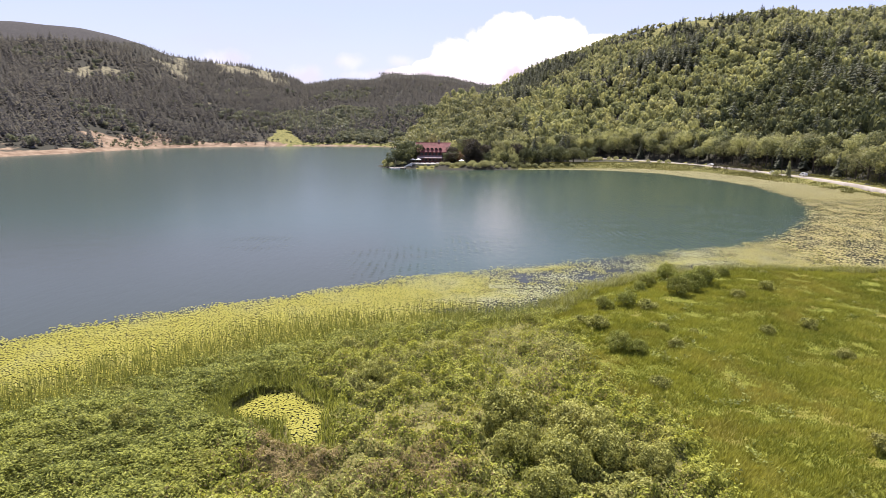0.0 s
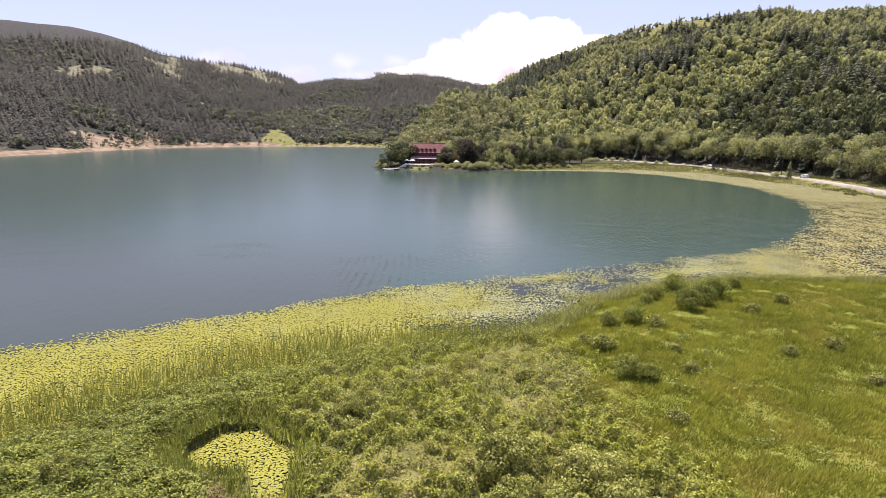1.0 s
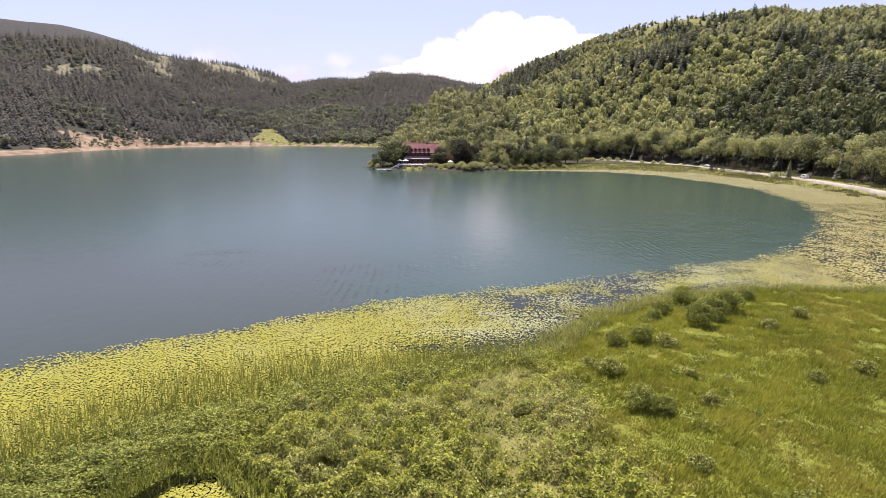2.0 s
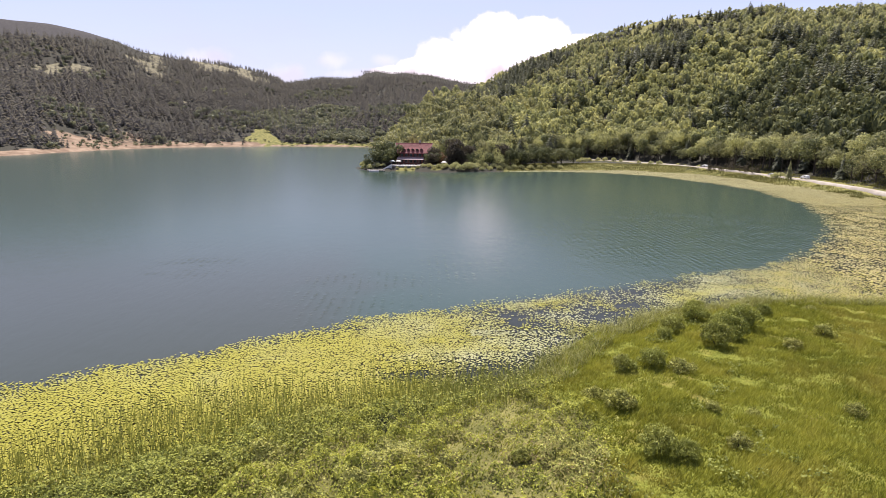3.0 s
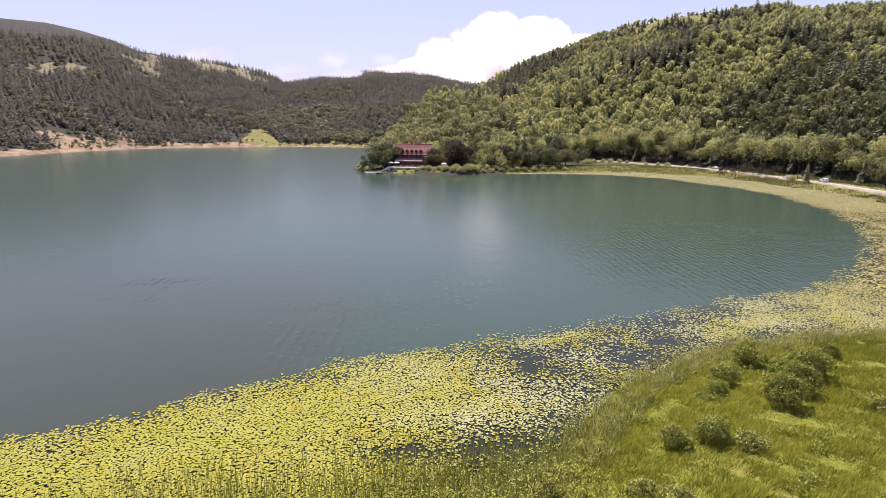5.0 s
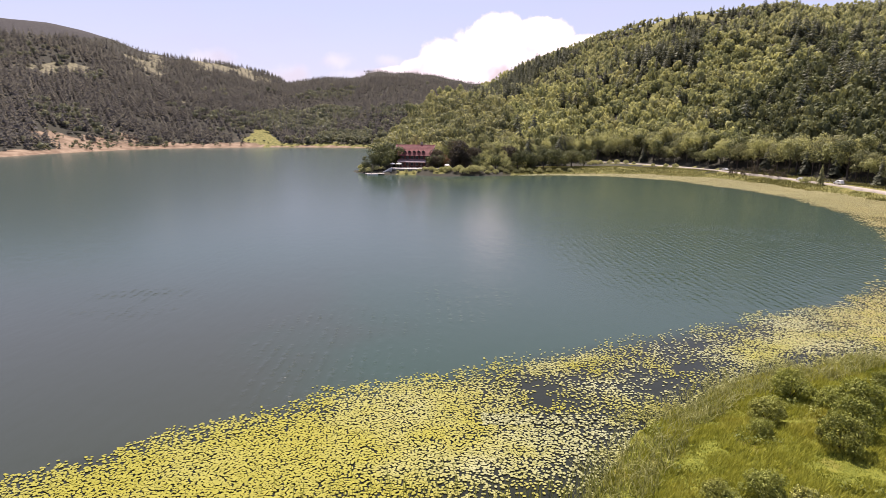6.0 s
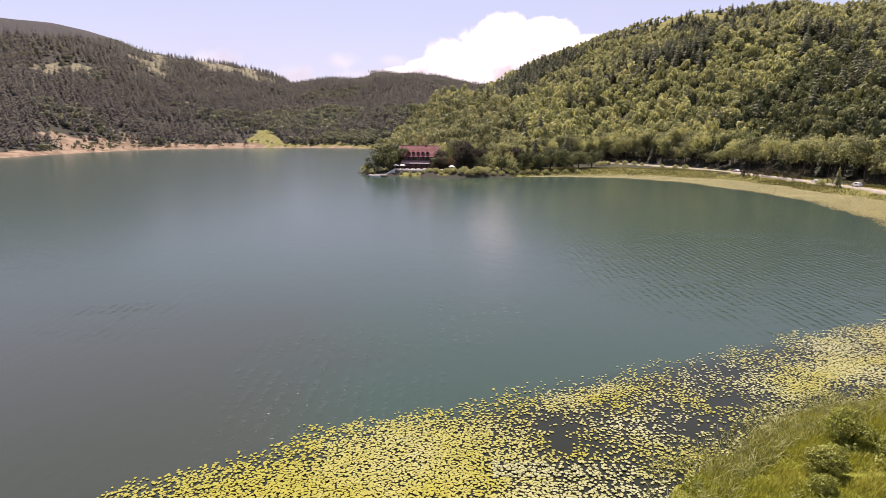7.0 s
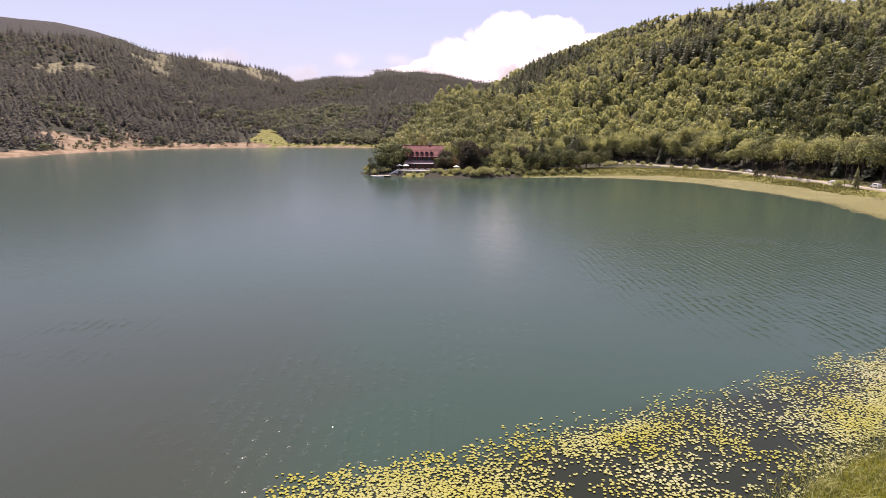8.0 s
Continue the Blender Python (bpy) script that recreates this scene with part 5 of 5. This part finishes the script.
def build_house():
    house = tagged(new("house"), "three-storey red timber lake house with a red tiled roof and dormers", "house")
    bm = bmesh.new()
    box(bm, -6.4, 6.4, 1.6, 10.5, -0.6, 3.0)
    part("ground_floor_wall", bm, TIMBER, house, "dark red ground floor wall")
    bm = bmesh.new()
    box(bm, -6.3, 6.3, 2.2, 10.4, 3.0, 6.3)
    part("upper_wall", bm, TIMBER, house)
    bm = bmesh.new()
    box(bm, -6.9, 6.9, -0.4, 2.2, 2.85, 3.03)
    part("balcony_floor", bm, PLANK, house)
    # gable walls under the roof
    for x in (-6.3, 6.1):
        bm = bmesh.new()
        v = [bm.verts.new(p) for p in ((x, 2.2, 6.3), (x, 10.4, 6.3), (x, 6.3, 10.2), (x + 0.2, 2.2, 6.3), (x + 0.2, 10.4, 6.3), (x + 0.2, 6.3, 10.2))]
        for f in ((0, 1, 2), (5, 4, 3), (0, 3, 4, 1), (1, 4, 5, 2), (2, 5, 3, 0)):
            bm.faces.new([v[k] for k in f])
        bmesh.ops.recalc_face_normals(bm, faces=bm.faces)
        part("gable", bm, TIMBER, house)
    # roof: the ridge reaches further out than the eaves
    for name, y, ry in (("roof_front", 0.2, 6.3), ("roof_back", 12.4, 6.3)):
        bm = bmesh.new()
        slab(bm, [(-7.2, y, 5.8), (7.2, y, 5.8), (8.8, ry, 10.7), (-8.8, ry, 10.7)], 0.22)
        part(name, bm, TILES, house)
    bm = bmesh.new()
    tube(bm, (-8.9, 6.3, 10.72), (8.9, 6.3, 10.72), 0.16, 0.16, 8)
    part("ridge_cap", bm, TILES, house)
    for s in (-1, 1):
        bm = bmesh.new()
        tube(bm, (s * 7.25, 0.15, 5.7), (s * 8.85, 6.3, 10.65), 0.14, 0.14, 4)
        part("barge_board", bm, PALE, house)
    # roof courses
    for k in range(1, 9):
        f = k / 9
        bm = bmesh.new()
        half, y, z = 7.2 + 1.6 * f, 0.2 + 6.1 * f, 5.8 + 4.9 * f
        box(bm, -half, half, y - 0.05, y + 0.2, z - 0.06, z + 0.03)
        part("tile_course", bm, TILES, house)
    # dormers
    for k in range(5):
        x = -4.2 + 2.05 * k
        dormer = new("dormer")
        dormer.parent = house
        dormer.location = (x, 1.7, 7.15)
        bm = bmesh.new()
        v = [bm.verts.new(p) for p in ((-0.55, 0, 0), (0.55, 0, 0), (0.55, 0, 0.55), (0, 0, 1.05), (-0.55, 0, 0.55), (-0.55, 1.6, 0.3), (0.55, 1.6, 0.3), (0.55, 1.6, 0.55), (0, 1.9, 1.05), (-0.55, 1.6, 0.55))]
        for f in ((0, 1, 2, 3, 4), (1, 6, 7, 2), (4, 9, 5, 0), (2, 7, 8, 3), (3, 8, 9, 4)):
            bm.faces.new([v[i] for i in f])
        bmesh.ops.recalc_face_normals(bm, faces=bm.faces)
        part("cheek", bm, TIMBER, dormer)
        for s in (-1, 1):
            bm = bmesh.new()
            slab(bm, [(0, -0.25, 1.16), (s * 0.8, -0.25, 0.42), (s * 0.8, 1.5, 0.42), (0, 2.0, 1.16)], 0.09)
            part("dormer_roof", bm, TILES, dormer)
        bm = bmesh.new()
        box(bm, -0.46, 0.46, -0.06, -0.01, 0.06, 0.72)
        part("pane", bm, GLASS, dormer)
    # canopy over the ground floor terrace
    bm = bmesh.new()
    slab(bm, [(-7.2, -1.8, 2.75), (5.2, -1.8, 2.75), (5.2, 1.7, 4.0), (-7.2, 1.7, 4.0)], 0.14)
    part("canopy", bm, PINK, house, "pale pinkish canopy over the terrace")
    for k in range(6):
        bm = bmesh.new()
        x = -6.9 + 2.55 * k
        box(bm, x - 0.09, x + 0.09, -1.45, -1.27, -0.5, 2.9)
        part("post", bm, TIMBER, house)
    # balcony rail
    bm = bmesh.new()
    box(bm, -6.9, 6.9, -0.4, -0.32, 3.9, 4.0)
    part("rail", bm, TIMBER, house)
    for k in range(28):
        bm = bmesh.new()
        x = -6.8 + 0.5 * k
        box(bm, x - 0.05, x + 0.05, -0.39, -0.33, 3.0, 3.9)
        part("baluster", bm, TIMBER, house)
    # windows and doors
    for floor, z0, z1, y in ((0, 0.9, 2.3, 1.6), (1, 4.0, 5.5, 2.2)):
        for k in range(6):
            x = -5.3 + 2.12 * k
            window = new("window")
            window.parent = house
            window.location = (x, y, z0)
            h = z1 - z0
            bm = bmesh.new()
            box(bm, -0.55, 0.55, -0.03, 0.02, 0, h)
            part("pane", bm, GLASS, window)
            bm = bmesh.new()
            for a, b, c, d in ((-0.63, -0.55, -0.05, h + 0.05), (0.55, 0.63, -0.05, h + 0.05), (-0.03, 0.03, 0, h)):
                box(bm, a, b, -0.07, 0.0, c, d)
            box(bm, -0.63, 0.63, -0.08, 0.0, -0.1, 0.0)
            box(bm, -0.63, 0.63, -0.08, 0.0, h, h + 0.08)
            part("frame", bm, PALE, window)
    bm = bmesh.new()
    box(bm, 2.2, 3.1, 6.6, 7.5, 9.4, 12.2)
    part("chimney", bm, STONE, house)
    house.matrix_world = pose(-6.3, 323.5, 2.35, 0, 0, -6) @ Matrix.Diagonal((1.1, 1.0, 1.0, 1.0))


build_house()


def build_terrace():
    wall = tagged(new("terrace_wall"), "low pale stone terrace wall above the grassy bank", "wall")
    bm = bmesh.new()
    box(bm, -16.5, -3.5, 313.6, 314.2, 0.6, 2.36)
    part("wall_body", bm, STONE, wall)
    bm = bmesh.new()
    box(bm, -16.6, -3.4, 313.5, 314.3, 2.36, 2.46)
    part("coping", bm, WHITE, wall, "white painted coping")
    bm = bmesh.new()
    box(bm, -17.5, 2.5, 314.2, 326, 1.2, 2.33)
    part("paving", bm, STONE, wall)
    stairs = tagged(new("stairs"), "white stone steps leading from the terrace to the water", "stairs")
    for k in range(10):
        bm = bmesh.new()
        x = -16.4 - 0.38 * k
        box(bm, x - 0.5, x, 311.2, 313.2, 0.15, 2.35 - 0.2 * k)
        part("step", bm, WHITE, stairs)
    for y in (311.0, 313.25):
        bm = bmesh.new()
        slab(bm, [(-20.5, y, 1.1), (-20.5, y + 0.18, 1.1), (-16.3, y + 0.18, 3.2), (-16.3, y, 3.2)], 0.75)
        part("parapet", bm, WHITE, stairs)
    jetty = tagged(new("jetty"), "grey wooden jetty on posts at the point", "jetty")
    for k in range(20):
        bm = bmesh.new()
        x = -28.0 + 0.44 * k
        box(bm, x - 0.22, x + 0.22, 306.8, 310.6, 0.5, 0.58)
        part("plank", bm, PLANK, jetty)
    for x in (-27.8, -25.2, -22.6, -20.0):
        for y in (307.0, 310.4):
            bm = bmesh.new()
            tube(bm, (x, y, -1.5), (x, y, 0.5 if y > 309 else 1.3), 0.12, 0.11, 8)
            part("pile", bm, PLANK, jetty)
    boat = tagged(new("rowing_boat"), "white and grey rowing boat moored at the jetty", "boat")
    bm = bmesh.new()
    sections = []
    for k in range(9):
        f = k / 8
        w = 0.75 * math.sin(math.pi * (0.12 + 0.80 * f)) ** 0.7
        sheer = 0.55 + 0.25 * (2 * f - 1) ** 2
        x = -2.4 + 4.8 * f
        sections.append([bm.verts.new(p) for p in ((x, -w, sheer), (x, -w * 0.8, 0.12), (x, 0, 0.0), (x, w * 0.8, 0.12), (x, w, sheer), (x, w * 0.86, sheer), (x, w * 0.66, 0.2), (x, 0, 0.1), (x, -w * 0.66, 0.2), (x, -w * 0.86, sheer))])
    for a, b in zip(sections, sections[1:]):
        for k in range(10):
            bm.faces.new((a[k], a[(k + 1) % 10], b[(k + 1) % 10], b[k]))
    bm.faces.new(sections[0])
    bm.faces.new(sections[-1][::-1])
    bmesh.ops.recalc_face_normals(bm, faces=bm.faces)
    part("hull", bm, WHITE, boat)
    for x in (-1.1, 0.4, 1.5):
        bm = bmesh.new()
        box(bm, x - 0.14, x + 0.14, -0.6, 0.6, 0.4, 0.45)
        part("thwart", bm, PLANK, boat)
    boat.matrix_world = pose(-24.6, 305.2, -0.08, 0, 0, 6)


build_terrace()


def parasol(label):
    ob = tagged(new("parasol"), label, "parasol", "parasols on the terrace")
    bm = bmesh.new()
    tube(bm, (0, 0, 0), (0, 0, 2.5), 0.03, 0.03, 6)
    part("pole", bm, PALE, ob)
    bm = bmesh.new()
    bmesh.ops.create_cone(bm, segments=8, radius1=1.5, radius2=0.05, depth=0.6, cap_ends=False, matrix=Matrix.Translation((0, 0, 2.4)))
    bmesh.ops.solidify(bm, geom=bm.faces[:], thickness=0.03)
    part("canopy", bm, WHITE, ob, "white cloth canopy")
    bm = bmesh.new()
    bmesh.ops.create_cone(bm, segments=10, radius1=0.3, radius2=0.25, depth=0.12, cap_ends=True, matrix=Matrix.Translation((0, 0, 0.06)))
    part("base", bm, STONE, ob)
    return ob


def garden_table(label):
    ob = tagged(new("garden_table"), label, "table", "tables on the terrace")
    bm = bmesh.new()
    box(bm, -0.8, 0.8, -0.45, 0.45, 0.7, 0.76)
    part("tabletop", bm, WHITE, ob)
    for x in (-0.7, 0.7):
        for y in (-0.36, 0.36):
            bm = bmesh.new()
            box(bm, x - 0.04, x + 0.04, y - 0.04, y + 0.04, 0, 0.7)
            part("leg", bm, WHITE, ob)
    return ob


first = parasol("white parasol on the lakeside terrace")
first.matrix_world = pose(-16.2, 316.6, 2.33)
for k, (x, y) in enumerate([(-13.2, 317.4), (9.5, 313.5)]):
    z = 2.33 if x < 2 else ground_height(x, y)
    copy_thing(first, pose(x, y, z, 0, 0, 20 * k))
desk = garden_table("white garden table on the lakeside terrace")
desk.matrix_world = pose(-13.5, 315.6, 2.33)
for k, (x, y) in enumerate([(-11.0, 315.4), (-8.4, 315.7), (-5.8, 315.4), (-3.0, 315.6), (-0.6, 315.4), (5.0, 312.6), (8.0, 311.5), (11.4, 312.4)]):
    z = 2.33 if x < 2 else ground_height(x, y)
    copy_thing(desk, pose(x, y, z, 0, 0, 7 * k))


# ---- vehicles on the road ----
PAINT = surface("white_car_paint", (0.55, 0.54, 0.52), (0.62, 0.61, 0.59), 0.6, 0.45, 0.0, 4.0, spec=0.5)
RUBBER = surface("tyre_rubber", (0.015, 0.015, 0.015), (0.03, 0.03, 0.03), 3.0, 0.9, 0.2, 30.0)


def car(length, high, van, label):
    ob = tagged(new("car"), label, "car", "cars on the lakeside road")
    h, w = length / 2, 0.86
    bonnet = high * 0.56
    side = [(-h, 0.35), (-h, bonnet), (-h * 0.86, high * 0.97 if van else bonnet * 1.08), (-h * 0.62, high), (h * 0.18 if not van else h * 0.35, high), (h * 0.55 if not van else h * 0.68, bonnet * 1.05), (h * 0.97, bonnet * 0.86), (h, 0.35)]
    bm = bmesh.new()
    left = [bm.verts.new((x, -w * (0.86 if z > bonnet * 1.1 else 1), z)) for x, z in side]
    right = [bm.verts.new((x, w * (0.86 if z > bonnet * 1.1 else 1), z)) for x, z in side]
    bm.faces.new(left)
    bm.faces.new(right[::-1])
    for k in range(len(side)):
        bm.faces.new((left[k], right[k], right[(k + 1) % len(side)], left[(k + 1) % len(side)]))
    bmesh.ops.recalc_face_normals(bm, faces=bm.faces)
    bmesh.ops.bevel(bm, geom=bm.edges[:], offset=0.07, segments=2, affect="EDGES")
    part("body", bm, PAINT, ob)
    for s in (-1, 1):
        bm = bmesh.new()
        box(bm, -h * 0.6, h * 0.25, s * w * 0.93 - 0.02, s * w * 0.93 + 0.02, bonnet * 1.12, high * 0.92)
        part("side_window", bm, GLASS, ob)
        for x in (-h * 0.62, h * 0.62):
            wheel = new("wheel")
            wheel.parent = ob
            wheel.location = (x, s * w * 0.93, 0.32)
            bm = bmesh.new()
            bmesh.ops.create_cone(bm, segments=14, radius1=0.32, radius2=0.32, depth=0.2, cap_ends=True, matrix=Matrix.Rotation(math.pi / 2, 4, "X"))
            part("tyre", bm, RUBBER, wheel)
            bm = bmesh.new()
            bmesh.ops.create_cone(bm, segments=12, radius1=0.19, radius2=0.19, depth=0.23, cap_ends=True, matrix=Matrix.Rotation(math.pi / 2, 4, "X"))
            part("rim", bm, PALE, wheel)
    return ob


def on_road(ob, x, y, turn):
    ob.matrix_world = pose(x, y, ground_height(x, y) + 0.42, 0, 0, turn) @ Matrix.Scale(0.85, 4)


on_road(car(4.4, 1.75, True, "white van on the pale gravel road"), 149.0, 246, 92)
on_road(car(3.9, 1.4, False, "white car on the pale gravel road"), 147.3, 266, 97)
on_road(car(3.8, 1.4, False, "white car parked beside the gravel road"), 139.8, 312, 104)
